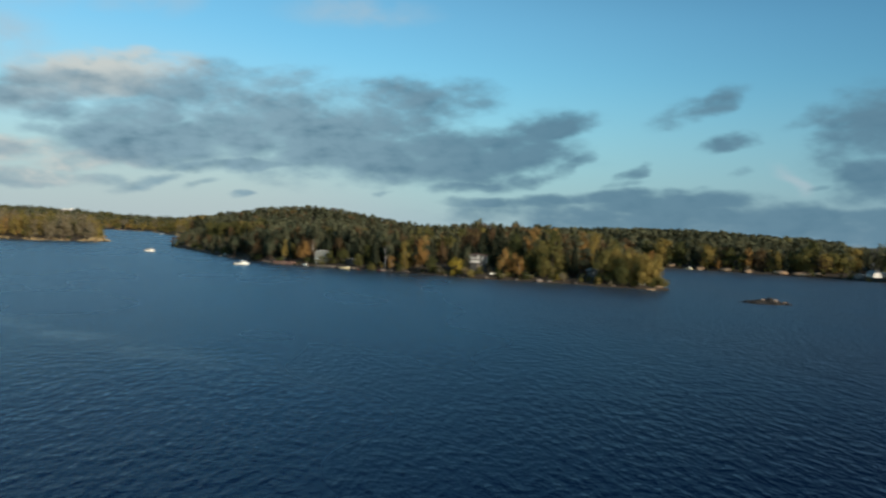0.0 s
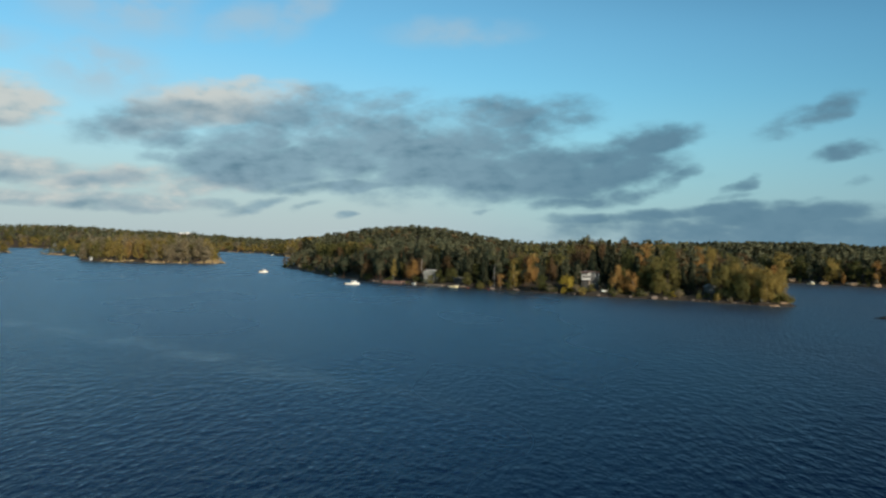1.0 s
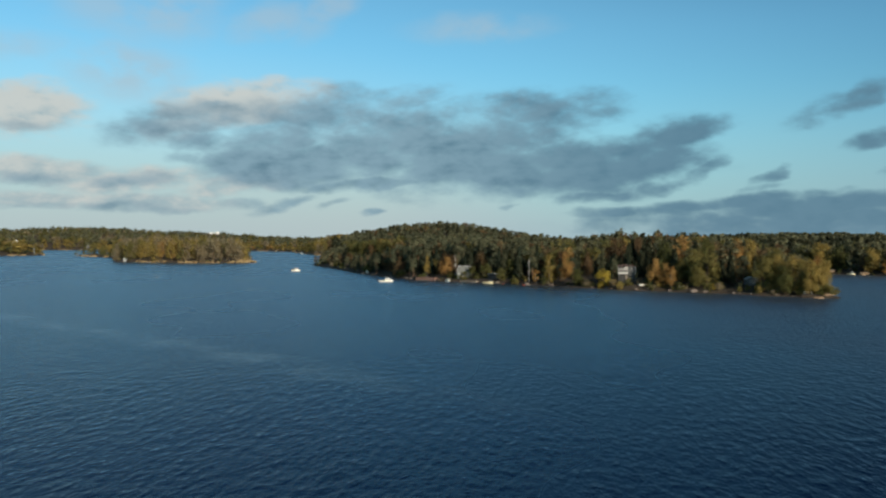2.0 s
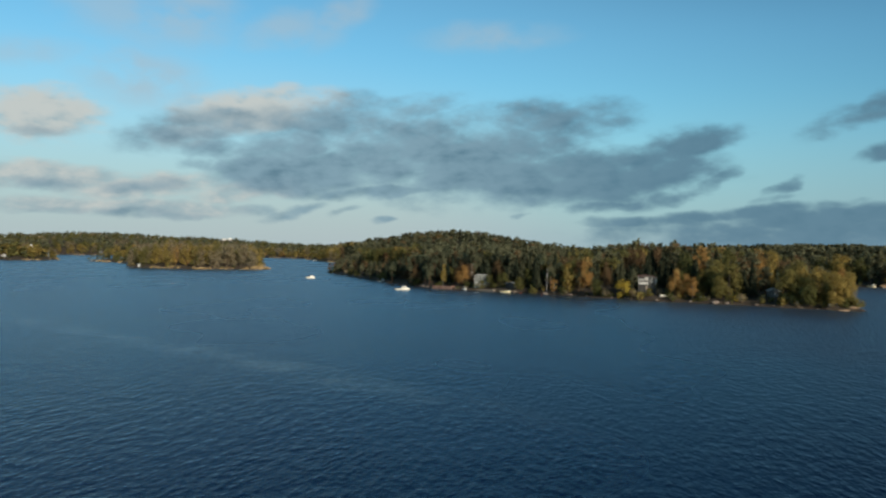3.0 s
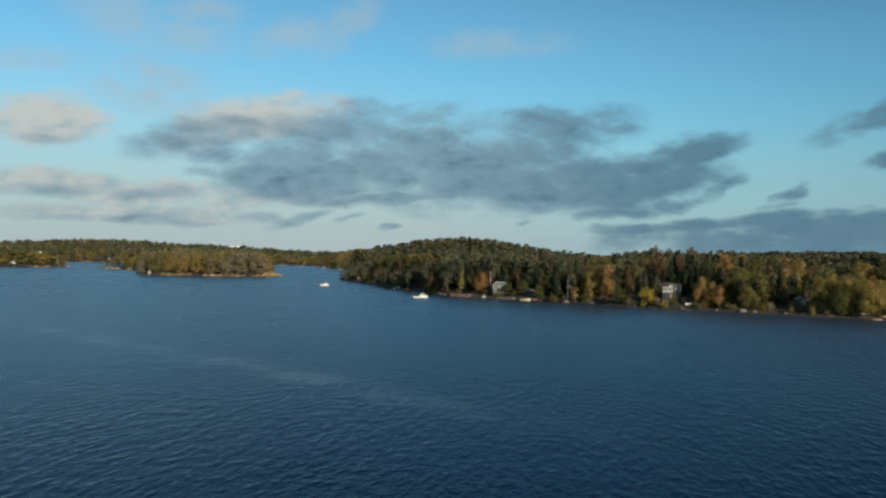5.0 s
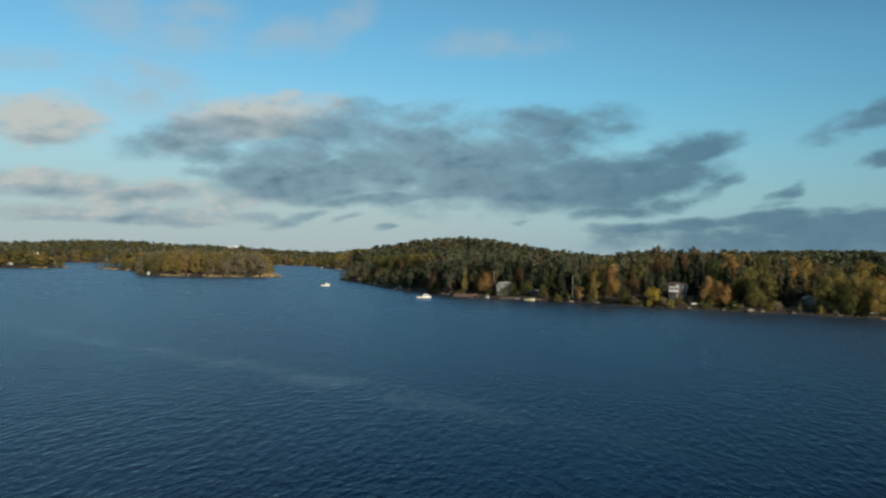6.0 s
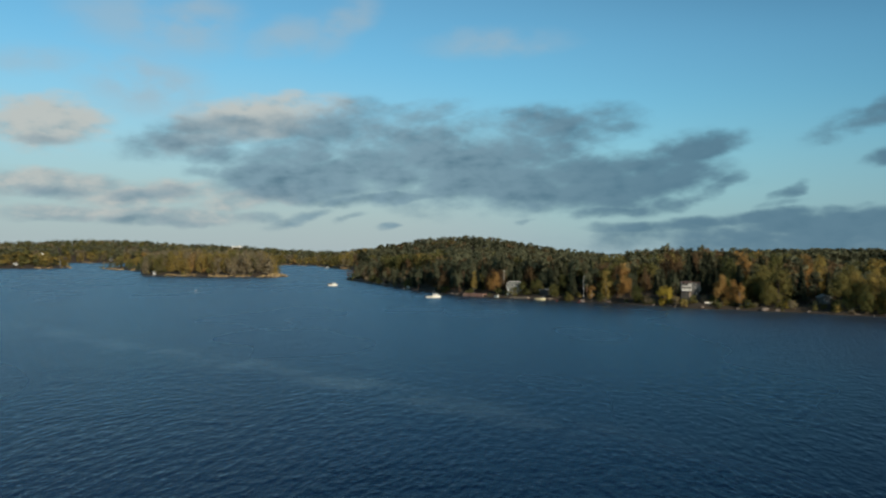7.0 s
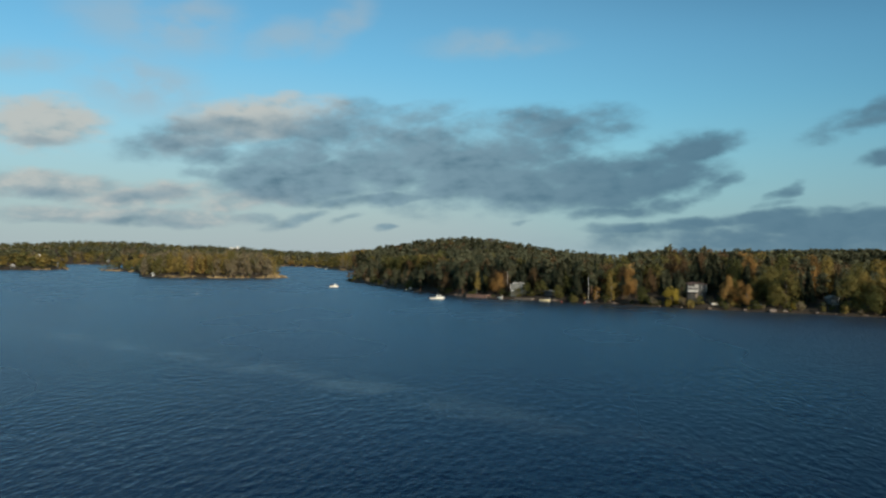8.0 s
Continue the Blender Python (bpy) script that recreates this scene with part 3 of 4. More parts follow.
def tree_model(kind, variant):
    """A tree 10 m high with its parts, built once for each kind and variant."""
    key = (kind, variant)
    if key not in MODELS:
        shape, leaves, bark, label = KINDS[kind]
        seed = sorted(KINDS).index(kind) * 10 + variant
        n = {"spruce": 1700, "pine": 1800, "slim": 2000, "bush": 1600}.get(shape, 3200)
        size = {"spruce": 0.027, "pine": 0.022, "slim": 0.021, "bush": 0.038}.get(shape, 0.0215)
        ob = new(kind)
        t = part("trunk", trunk(shape, seed), bark, ob)
        v = crown(shape, n, size, seed, 0.5)
        c = sheet("crown", v, np.arange(n)[:, None] * 4 + PIECE, leaves, ob)
        t.matrix_basis = c.matrix_basis = Matrix.Diagonal((10, 10, 10, 1))
        tagged(ob, label, "tree", "trees on the near shore")
        MODELS[key] = [ob, False]
    return MODELS[key]


def plant(kind, x, y, tall, wide=1.0, label="", rng=random):
    ob, used = tree_model(kind, rng.randint(0, 2))
    s = tall / 10
    m = Matrix.LocRotScale((x, y, height(x, y) - 0.1), Euler((0, 0, rng.uniform(0, 6.28))), (s * wide, s * wide, s))
    if not used:
        ob.matrix_basis = m
        MODELS[next(k for k in MODELS if MODELS[k][0] is ob)][1] = True
    else:
        scale = ob.scale.copy()
        ob.scale = (s * wide, s * wide, s)
        made = copy_thing(ob, Matrix.LocRotScale(m.translation, m.to_euler(), None))
        ob.scale = scale
        ob = made
    if label:
        ob["label"] = label
    return ob


random.seed(4)
# trees that stand out along the near shore: kind, x, y, height, breadth
LANDMARKS = (
    ("birch_tree", -6.7, 435.5, 10.7, 0.86), ("maple_tree", 2.9, 427.6, 10.3, 1.14), ("willow_bush", 11.3, 416.0, 4.1, 1.02), ("alder_tree", 21.4, 410.2, 7.3, 1.47),
    ("alder_tree", 28.3, 399.7, 6.2, 1.50), ("alder_tree", 33.4, 406.0, 9.3, 1.25), ("willow_bush", 33.9, 392.1, 3.7, 1.00), ("aspen_tree", 42.5, 384.3, 6.5, 1.50),
    ("birch_tree", 48.3, 381.8, 12.4, 0.97), ("maple_tree", 55.5, 378.9, 12.9, 0.78), ("alder_tree", 58.6, 368.3, 6.9, 1.50), ("oak_tree", 66.6, 385.9, 11.5, 0.6),
    ("spruce_tree", 69.4, 369.6, 12.4, 1.09), ("hazel_bush", 67.8, 358.1, 7.2, 1.11), ("alder_tree", 95.5, 365.4, 16.5, 0.75), ("maple_tree", 85.7, 345.5, 11.4, 0.82),
    ("maple_tree", 88.9, 343.4, 9.7, 1.28), ("aspen_tree", 90.7, 338.6, 8.8, 1.24), ("alder_tree", 99.3, 344.5, 10.4, 1.21), ("alder_tree", 103.5, 333.9, 13.6, 1.50),
    ("alder_tree", 111.7, 357.5, 18.1, 0.68), ("hazel_bush", 104.0, 327.8, 2.3, 1.03), ("maple_tree", 126.2, 362.5, 18.2, 0.75), ("ash_tree", 129.9, 358.3, 17.9, 0.54),
    ("maple_tree", 108.2, 385.8, 17.6, 0.75), ("oak_tree", 95.7, 413.1, 18.0, 0.60), ("alder_tree", 119.5, 318.2, 12.5, 1.14), ("ash_tree", 125.7, 319.2, 13.3, 1.02),
    ("ash_tree", 127.8, 311.6, 13.2, 1.07), ("ash_tree", 130.4, 303.3, 9.8, 0.97), ("alder_tree", 129.8, 308.1, 11.4, 0.97), ("alder_tree", 129.3, 332.9, 14.9, 1.00),
    ("alder_tree", 123.7, 309.2, 10.2, 1.08), ("spruce_tree", 114.2, 337.3, 10.8, 1.19), ("spruce_tree", 112.7, 343.2, 11.1, 1.18), ("pine_tree", 119.5, 339.1, 11.4, 1.29),
    ("spruce_tree", 122.0, 333.4, 11.6, 1.01), ("alder_tree", 99.2, 333.1, 9.1, 1.09), ("oak_tree", 86.3, 424.7, 17.0, 0.70), ("oak_tree", 88.5, 416.7, 17.2, 0.60),
    ("ash_tree", 238, 525, 17.5, 1.5), ("alder_tree", 247, 518, 15.0, 1.3), ("ash_tree", 256, 497, 15.0, 1.3), ("aspen_tree", 271, 475, 13.5, 1.1),
    ("ash_tree", 282, 460, 12.5, 0.8), ("alder_tree", 293, 451, 14.5, 1.4), ("ash_tree", 322, 447, 15.0, 1.3), ("maple_tree", 259, 489, 7.0, 0.8), ("alder_tree", 265, 487, 13.0, 1.3), ("alder_tree", 304, 441, 12.5, 1.4), ("oak_tree", 277, 471, 13.0, 1.2), ("alder_tree", 232, 538, 15.0, 1.3),
    ("alder_tree", -58, 612, 15.0, 1.0), ("alder_tree", -51, 605, 16.5, 1.1), ("oak_tree", -46, 597, 14.0, 0.9), ("alder_tree", -47, 617, 17.0, 1.1),
    ("oak_tree", -40, 606, 17.5, 0.9), ("ash_tree", -36, 590, 17.0, 1.0), ("oak_tree", -32, 600, 16.5, 0.8), ("alder_tree", -63, 626, 14.5, 1.0),
    ("ash_tree", -27, 590, 16.0, 0.9), ("alder_tree", -43, 600, 17.0, 1.2), ("alder_tree", -54, 620, 16.5, 1.2), ("ash_tree", -38, 598, 17.0, 0.9),
    ("maple_tree", 139.6, 317, 13.0, 0.8), ("ash_tree", 137.6, 307.0, 12.5, 0.75),
)
for kind, x, y, tall, wide in LANDMARKS:
    plant(kind, x, y, tall, wide)

# dark shrubs on the slopes below the two houses and out on the point
for kind, x, y, tall, wide in (("willow_bush", 73.2, 350.6, 3.0, 1.2), ("willow_bush", 76.6, 350.4, 3.4, 1.1), ("rowan_tree", 81.2, 351.0, 3.0, 1.0),
                               ("willow_bush", 84.2, 350.0, 3.6, 1.1), ("willow_bush", 8.6, 417.6, 2.6, 1.2), ("alder_tree", 15.4, 414.8, 6.4, 1.2),
                               ("willow_bush", 17.8, 412.6, 3.0, 1.2), ("ash_tree", 134.2, 305.2, 10.5, 0.95), ("ash_tree", 132.6, 309.0, 12.0, 0.9),
                               ("willow_bush", 136.2, 304.4, 4.0, 1.0), ("ash_tree", 138.6, 312.0, 12.5, 0.8), ("willow_bush", 132.8, 303.0, 3.2, 1.2)):
    plant(kind, x, y, tall, wide)

# bushes along the point, down to the waterline
rng = random.Random(17)
for (ax, ay), (bx, by) in zip(MAINLAND[8:15], MAINLAND[9:16]):
    n = max(1, int(math.hypot(bx - ax, by - ay) / 5.5))
    for i in range(n):
        t = (i + rng.uniform(0.1, 0.9)) / n
        x, y = ax + (bx - ax) * t + rng.uniform(0, 1.5), ay + (by - ay) * t + rng.uniform(0.8, 4.2)
        if float(land(np.array([x]), np.array([y]))[0][0]) > 0.5 and not (72 < x < 88 or 122 < x < 127):
            plant(rng.choice(("willow_bush", "willow_bush", "rowan_tree")), x, y, rng.uniform(1.4, 3.6), rng.uniform(0.9, 1.4))

CLEAR = [(-160, 757, 14), (-281, 772, 6), (25.6, 406, 4), (78, 359, 10), (77, 349, 9), (12.4, 421, 10), (120.4, 334, 5), (40, 390, 5), (39, 383, 5), (118, 326, 4), (116, 318, 5), (312, 418, 14), (-560, 1080, 7), (-556, 1066, 6), (-522, 1118, 10), (-625, 1268, 16), (-189, 1236, 12), (24, 400, 6),
         (7, 417, 4), (-5, 428, 10), (67, 350, 5), (306, 412, 12), (335, 397, 20), (355, 374, 22), (375, 350, 22)]


def scatter():
    """Places for the woods: x, y, shore distance, ground, distance from the sound's middle."""
    rng = np.random.RandomState(11)
    out = []
    r = 292.0
    while r < 2450:
        s = max(5.6, r / (92 if r < 700 else 106 if r < 1520 else 150))
        n = int(r * radians(92) / s)
        a = np.radians(-40) + (np.arange(n) + rng.uniform(-0.42, 0.42, n)) * s / r
        rr = r + rng.uniform(-0.42, 0.42, n) * s
        out.append(np.stack([np.sin(a) * rr, np.cos(a) * rr], 1))
        r += s
    p = np.concatenate(out)
    d, z = land(p[:, 0], p[:, 1])
    keep = (d > np.where(p[:, 0] < -5, 1.5, 3.0)) & ((d < np.where(np.hypot(p[:, 0], p[:, 1]) < 720, 120, 150)) | (z > 8.5))
    keep &= (d < 30) | (z > 8.5) | (rng.uniform(0, 1, len(p)) < np.where(d < 65, 0.62, 0.3))
    for cx, cy, cr in CLEAR:
        keep &= np.hypot(p[:, 0] - cx, p[:, 1] - cy) > cr
    keep &= (p[:, 0] > -140) | (np.hypot(p[:, 0], p[:, 1]) > 1250) | (rng.uniform(0, 1, len(p)) < np.where(p[:, 0] < -335, 1.0, 0.72))
    for _, tx, ty, tall, wide in LANDMARKS:              # open ground between a landmark tree and the water
        ahead = np.clip((p[:, 0] - tx) * -0.3 + (p[:, 1] - ty) * -0.95, 0, 14)
        keep &= np.hypot(p[:, 0] - tx + 0.3 * ahead, p[:, 1] - ty + 0.95 * ahead) > 3.6
    return p[keep], d[keep], z[keep]


def choose(x, y, d, rng):
    """The kind of tree at a place: alike trees stand together."""
    far = math.hypot(x, y)
    patch = float(wobble(np.array(x), np.array(y), 34 if far < 700 else 70, 21)) * 0.9 + rng.normal(0, 0.55)
    u = 0.5 * (1 + math.erf(patch / 1.35))
    if 60 < x < 102 and 352 < y < 400:                   # dark trees round the white house
        mixed = (("spruce_tree", 0.84), ("pine_tree", 0.10), ("alder_tree", 0.06))
    elif x < -335 and 880 < y < 1130 and far < 1250:     # golden trees over dark shrubs on its inner bay
        mixed = (("spruce_tree", 0.50), ("willow_bush", 0.50)) if d < 14 else (("alder_tree", 0.35), ("ash_tree", 0.65))
    elif x < -140 and far < 1250:                        # the leafy isle
        mixed = (("pine_tree", 0.05), ("rowan_tree", 0.40), ("alder_tree", 0.20), ("oak_tree", 0.03), ("ash_tree", 0.26), ("maple_tree", 0.06))
    elif x < -140 and y > 1500 and d > 45:               # pine ridges along the north-western horizon
        mixed = (("pine_tree", 0.46), ("alder_tree", 0.30), ("rowan_tree", 0.24))
    elif x < -140 and (y > 1500 or x > -590):            # golden stands down to the inlet
        mixed = (("pine_tree", 0.08), ("alder_tree", 0.30), ("rowan_tree", 0.12), ("ash_tree", 0.42), ("maple_tree", 0.08))
    elif x < -140:                                       # the leafy western headland
        mixed = (("spruce_tree", 0.06), ("pine_tree", 0.22), ("alder_tree", 0.46), ("rowan_tree", 0.12), ("ash_tree", 0.14))
    elif far > 950 and y > 1150:                         # the pine hill
        mixed = (("spruce_tree", 0.26), ("pine_tree", 0.60), ("oak_tree", 0.08), ("alder_tree", 0.06))
    elif x > 200 and far < 700 and d < 22:               # the eastern shore
        mixed = (("spruce_tree", 0.13), ("pine_tree", 0.26), ("alder_tree", 0.35), ("oak_tree", 0.12), ("ash_tree", 0.10), ("maple_tree", 0.04))
    elif x > 200:
        mixed = (("spruce_tree", 0.36), ("pine_tree", 0.54), ("alder_tree", 0.10))
    elif x < 12 and y > 425 and d < 20:                  # dark firs down to the water on the west side
        mixed = (("spruce_tree", 0.32), ("pine_tree", 0.34), ("oak_tree", 0.20), ("alder_tree", 0.14))
    elif x > 60 and far < 520 and 10 < d < 45:
        mixed = (("spruce_tree", 0.34), ("pine_tree", 0.28), ("oak_tree", 0.16), ("alder_tree", 0.16), ("ash_tree", 0.02), ("maple_tree", 0.04))
    elif -0.11 < x / y < -0.035 and 28 < d < 90:         # a golden stand behind them
        mixed = (("pine_tree", 0.14), ("alder_tree", 0.46), ("oak_tree", 0.16), ("ash_tree", 0.24))
    elif x < 60 and y > 420:
        mixed = (("spruce_tree", 0.28), ("pine_tree", 0.40), ("oak_tree", 0.12), ("alder_tree", 0.16), ("ash_tree", 0.04))
    elif x > 40 and d > 40:
        mixed = (("spruce_tree", 0.20), ("pine_tree", 0.32), ("oak_tree", 0.20), ("alder_tree", 0.18), ("ash_tree", 0.04), ("maple_tree", 0.06))
    else:
        mixed = (("spruce_tree", 0.24), ("pine_tree", 0.34), ("oak_tree", 0.12), ("alder_tree", 0.20), ("ash_tree", 0.05), ("maple_tree", 0.05))
    for kind, share in mixed:
        u -= share
        if u < 0:
            break
    return kind


def make_woods():
    places, inland, ground_z = scatter()
    rng = np.random.RandomState(5)
    leaf_sets, stems = {}, []
    templates = {}
    for (x, y), d, z in zip(places, inland, ground_z):
        far = math.hypot(x, y)
        kind = choose(x, y, d, rng)
        shape = KINDS[kind][0]
        tall = {"pine": 13.5, "spruce": 13.5, "slim": 12, "bush": 7.5}.get(shape, 12.5) * min(1.0, 0.66 + d / 45)
        tall *= (rng.uniform(0.70, 1.16) if far < 700 else rng.uniform(0.84, 1.10) if far < 1150 else rng.uniform(0.92, 1.06)) * (1 + 0.16 * float(wobble(np.array(x), np.array(y), 48, 77)))
        if far > 700 and shape == "bush":
            tall *= 1.6
        isle = x < -140 and far < 1250 and not (x < -335 and y > 880)
        if isle:                                         # tall old leafy trees right down to the water
            tall = rng.uniform(14.0, 20.0) * min(1.0, 0.82 + d / 90)
        elif x < -335 and 880 < y < 1130:
            tall *= 0.62 if d < 14 else 0.95
        elif x < 12 and y > 520 and d < 26:
            tall *= 0.78
        elif x < 60 and y > 440 and d < 75:
            tall *= 1.12
        if far < 520 and d < 24 and -60 < x < 152:
            plant(kind, x, y, tall, rng.uniform(0.9, 1.25), rng=random)
            continue
        level = 0 if far < 480 else 1 if far < 720 else 2 if far < 1150 else 3
        n, size = ((560, 0.039), (220, 0.058), (60, 0.110) if x > 200 else (130, 0.075), (72, 0.092) if -150 < x < 260 else (48, 0.12))[level]
        if isle:
            shape, level = "column", 4
            n, size = 300, 0.042
        elif level == 3 and x < -140:                    # even, rounded tops far off
            shape = KINDS["alder_tree"][0]
            if y > 1500:
                n, size = 36, 0.13
        variant = rng.randint(0, 4)
        key = (shape, level, variant, n)
        if key not in templates:
            templates[key] = crown(shape, n, size, 300 + variant + level * 7)
        v = templates[key]
        turn = rng.uniform(0, 6.283)
        co, si = math.cos(turn), math.sin(turn)
        w = tall * rng.uniform(1.0, 1.35) * (1.0, 1.08, 1.2, (1.35 if y > 1500 else 1.8) if x < -140 else 1.5, 0.95)[level]
        q = np.empty_like(v)
        q[:, 0] = (v[:, 0] * co - v[:, 1] * si) * w + x
        q[:, 1] = (v[:, 0] * si + v[:, 1] * co) * w + y
        q[:, 2] = v[:, 2] * tall + z
        leaf_sets.setdefault(kind, []).append(q)
        if far < 1000:
            stems.append((x, y, z, tall))
    for kind, sets in leaf_sets.items():
        v = np.concatenate(sets)
        ob = sheet("woods", v, np.arange(len(v) // 4)[:, None] * 4 + PIECE, KINDS[kind][1])
        tagged(ob, {"pine_tree": "dark green pine woods covering the hills", "spruce_tree": "dense dark spruces among the woods",
                    "alder_tree": "olive-green leafy trees among the woods", "ash_tree": "golden autumn trees scattered in the woods",
                    "maple_tree": "orange autumn trees scattered in the woods", "birch_tree": "yellow birches among the darker woods",
                    "rowan_tree": "russet brown low trees among the woods", "oak_tree": "russet brown oaks scattered in the woods"}.get(kind, "autumn woods on the shore"), "woods", kind="stuff")
    # their stems, six-sided and tapered
    s = np.array(stems)
    ang = np.arange(5) * 1.2566
    ring = np.stack([np.cos(ang), np.sin(ang)], 1)
    v = np.empty((len(s), 10, 3))
    for k, (r, t) in enumerate(((0.016, -0.02), (0.005, 0.85))):
        v[:, k * 5:k * 5 + 5, :2] = s[:, None, :2] + ring[None] * (s[:, 3] * r)[:, None, None]
        v[:, k * 5:k * 5 + 5, 2] = (s[:, 2] + s[:, 3] * t)[:, None]
    f = np.array([(i, (i + 1) % 5, 5 + (i + 1) % 5, 5 + i) for i in range(5)])
    ob = sheet("tree_stems", v.reshape(-1, 3), (np.arange(len(s))[:, None, None] * 10 + f[None]).reshape(-1, 4), BARK, smooth=True)
    tagged(ob, "dark bare stems inside the woods", "tree stems", kind="stuff")


make_woods()


# ---- shrubs and reeds along the water ----
def make_shrubs():
    rng = np.random.RandomState(31)
    n = 17000
    a = np.radians(rng.uniform(-34, 44, n))
    r = 285 * np.exp(rng.uniform(0, 1.65, n))
    x, y = np.sin(a) * r, np.cos(a) * r
    d, z = land(x, y)
    ok = (d > 0.4) & (d < np.where(x < 0, 6.0, 11.0))
    for cx, cy, cr in CLEAR:
        ok &= np.hypot(x - cx, y - cy) > cr * 0.6
    sets = {}
    for px, py, pz, dist in zip(x[ok], y[ok], z[ok], r[ok]):
        dark_side = px < -14 and dist < 760
        which = rng.choice(4, p=(0.62, 0.25, 0.08, 0.05) if dark_side else (0.40, 0.12, 0.28, 0.20))
        tall = rng.uniform(1.2, 3.4) * (1.7 if dark_side else 1.0)
        k = (which, rng.randint(0, 3), dist < 560)
        v = crown("bush", 130 if k[2] else 60, 0.11 if k[2] else 0.17, 700 + k[1] + which * 3)
        t = rng.uniform(0, 6.283)
        w = tall * rng.uniform(0.9, 1.4)
        q = np.stack([(v[:, 0] * math.cos(t) - v[:, 1] * math.sin(t)) * w + px, (v[:, 0] * math.sin(t) + v[:, 1] * math.cos(t)) * w + py,
                      v[:, 2] * tall + pz - 0.15], 1)
        sets.setdefault(which, []).append(q)
    mats = (GREEN, SPRUCE, BROWN, YELLOW)
    names = ("olive-green shrubs crowding the waterline", "dark juniper shrubs along the shore", "russet brown shrubs along the shore",
             "yellow autumn shrubs along the shore")
    for which, q in sets.items():
        v = np.concatenate(q)
        tagged(sheet("shrubs", v, np.arange(len(v) // 4)[:, None] * 4 + PIECE, mats[which]), names[which], "shrubs", kind="stuff")


def make_reeds():
    """Dry reed and grass where the shores are low."""
    rng = np.random.RandomState(37)
    x, y = [], []
    for poly in (ISLE, WEST, MAINLAND[32:40]):
        for (ax, ay), (bx, by) in zip(poly, poly[1:]):
            n = int(min(math.hypot(bx - ax, by - ay), 400) * 9)
            t = rng.uniform(0, 1, n)
            x.append(ax + (bx - ax) * t + rng.normal(0, 1.6, n))
            y.append(ay + (by - ay) * t + rng.normal(0, 1.6, n))
    x, y = np.concatenate(x), np.concatenate(y)
    d, z = land(x, y)
    ok = (d > -0.6) & (d < 2.6) & (wobble(x, y, 40, 41) > 0.1) & (np.abs(x) < 900)
    a, r = rng.uniform(0, 6.283, 900), 14 * np.sqrt(rng.uniform(0, 1, 900))
    sx, sy = -161 + np.cos(a) * r, 757 + np.sin(a) * r
    sd, sz = land(sx, sy)
    x, y, z = np.concatenate([x[ok], sx[sd > 0]]), np.concatenate([y[ok], sy[sd > 0]]), np.concatenate([z[ok], sz[sd > 0]])
    p = np.stack([x, y, np.maximum(z, -0.2)], 1)
    n = len(p)
    t = rng.uniform(0, 6.283, n)
    side = np.stack([np.cos(t), np.sin(t), np.zeros(n)], 1) * rng.uniform(0.25, 0.7, n)[:, None]
    top = np.stack([rng.normal(0, 0.25, n), rng.normal(0, 0.25, n), rng.uniform(0.5, 1.2, n)], 1)
    v = np.stack([p - side, p + side, p + side * 0.4 + top, p - side * 0.4 + top * 0.9], 1).reshape(-1, 3)
    tagged(sheet("reeds", v, np.arange(n)[:, None] * 4 + PIECE, REED), "dry straw-coloured reeds fringing the low shores", "reeds", kind="stuff")


make_shrubs()
make_reeds()


# ---- rocks ----
def boulder_mesh(seed, dry=False):
    bm = bmesh.new()
    bmesh.ops.create_icosphere(bm, subdivisions=3, radius=1.0)
    off = Vector((seed * 7.3, seed * 3.1, seed * 1.7))
    for v in bm.verts:
        p = v.co.copy()
        k = 1 + 0.42 * noise.noise(p * 0.9 + off) + 0.20 * noise.noise(p * 2.3 + off) + 0.07 * noise.noise(p * 6 + off)
        v.co = p * k
        v.co.z = max(v.co.z, -0.6)
    mesh = bpy.data.meshes.new("boulder")
    bm.to_mesh(mesh)
    bm.free()
    mesh.materials.append(TAN_ROCK if dry else ROCK)
    return mesh


BOULDERS = [boulder_mesh(i) for i in range(6)]
SHELVES = [boulder_mesh(i, True) for i in (7, 8, 9)]


def boulder(x, y, sx, sy, sz, turn, k, label="rounded grey-pink granite boulder at the waterline", z=None):
    ob = new("boulder", BOULDERS[k % 6])
    ob.matrix_basis = Matrix.LocRotScale((x, y, (max(height(x, y), -0.25) if z is None else z) + sz * 0.25), Euler((0, 0, turn)), (sx, sy, sz))
    return tagged(ob, label, "rock", "shore rocks")


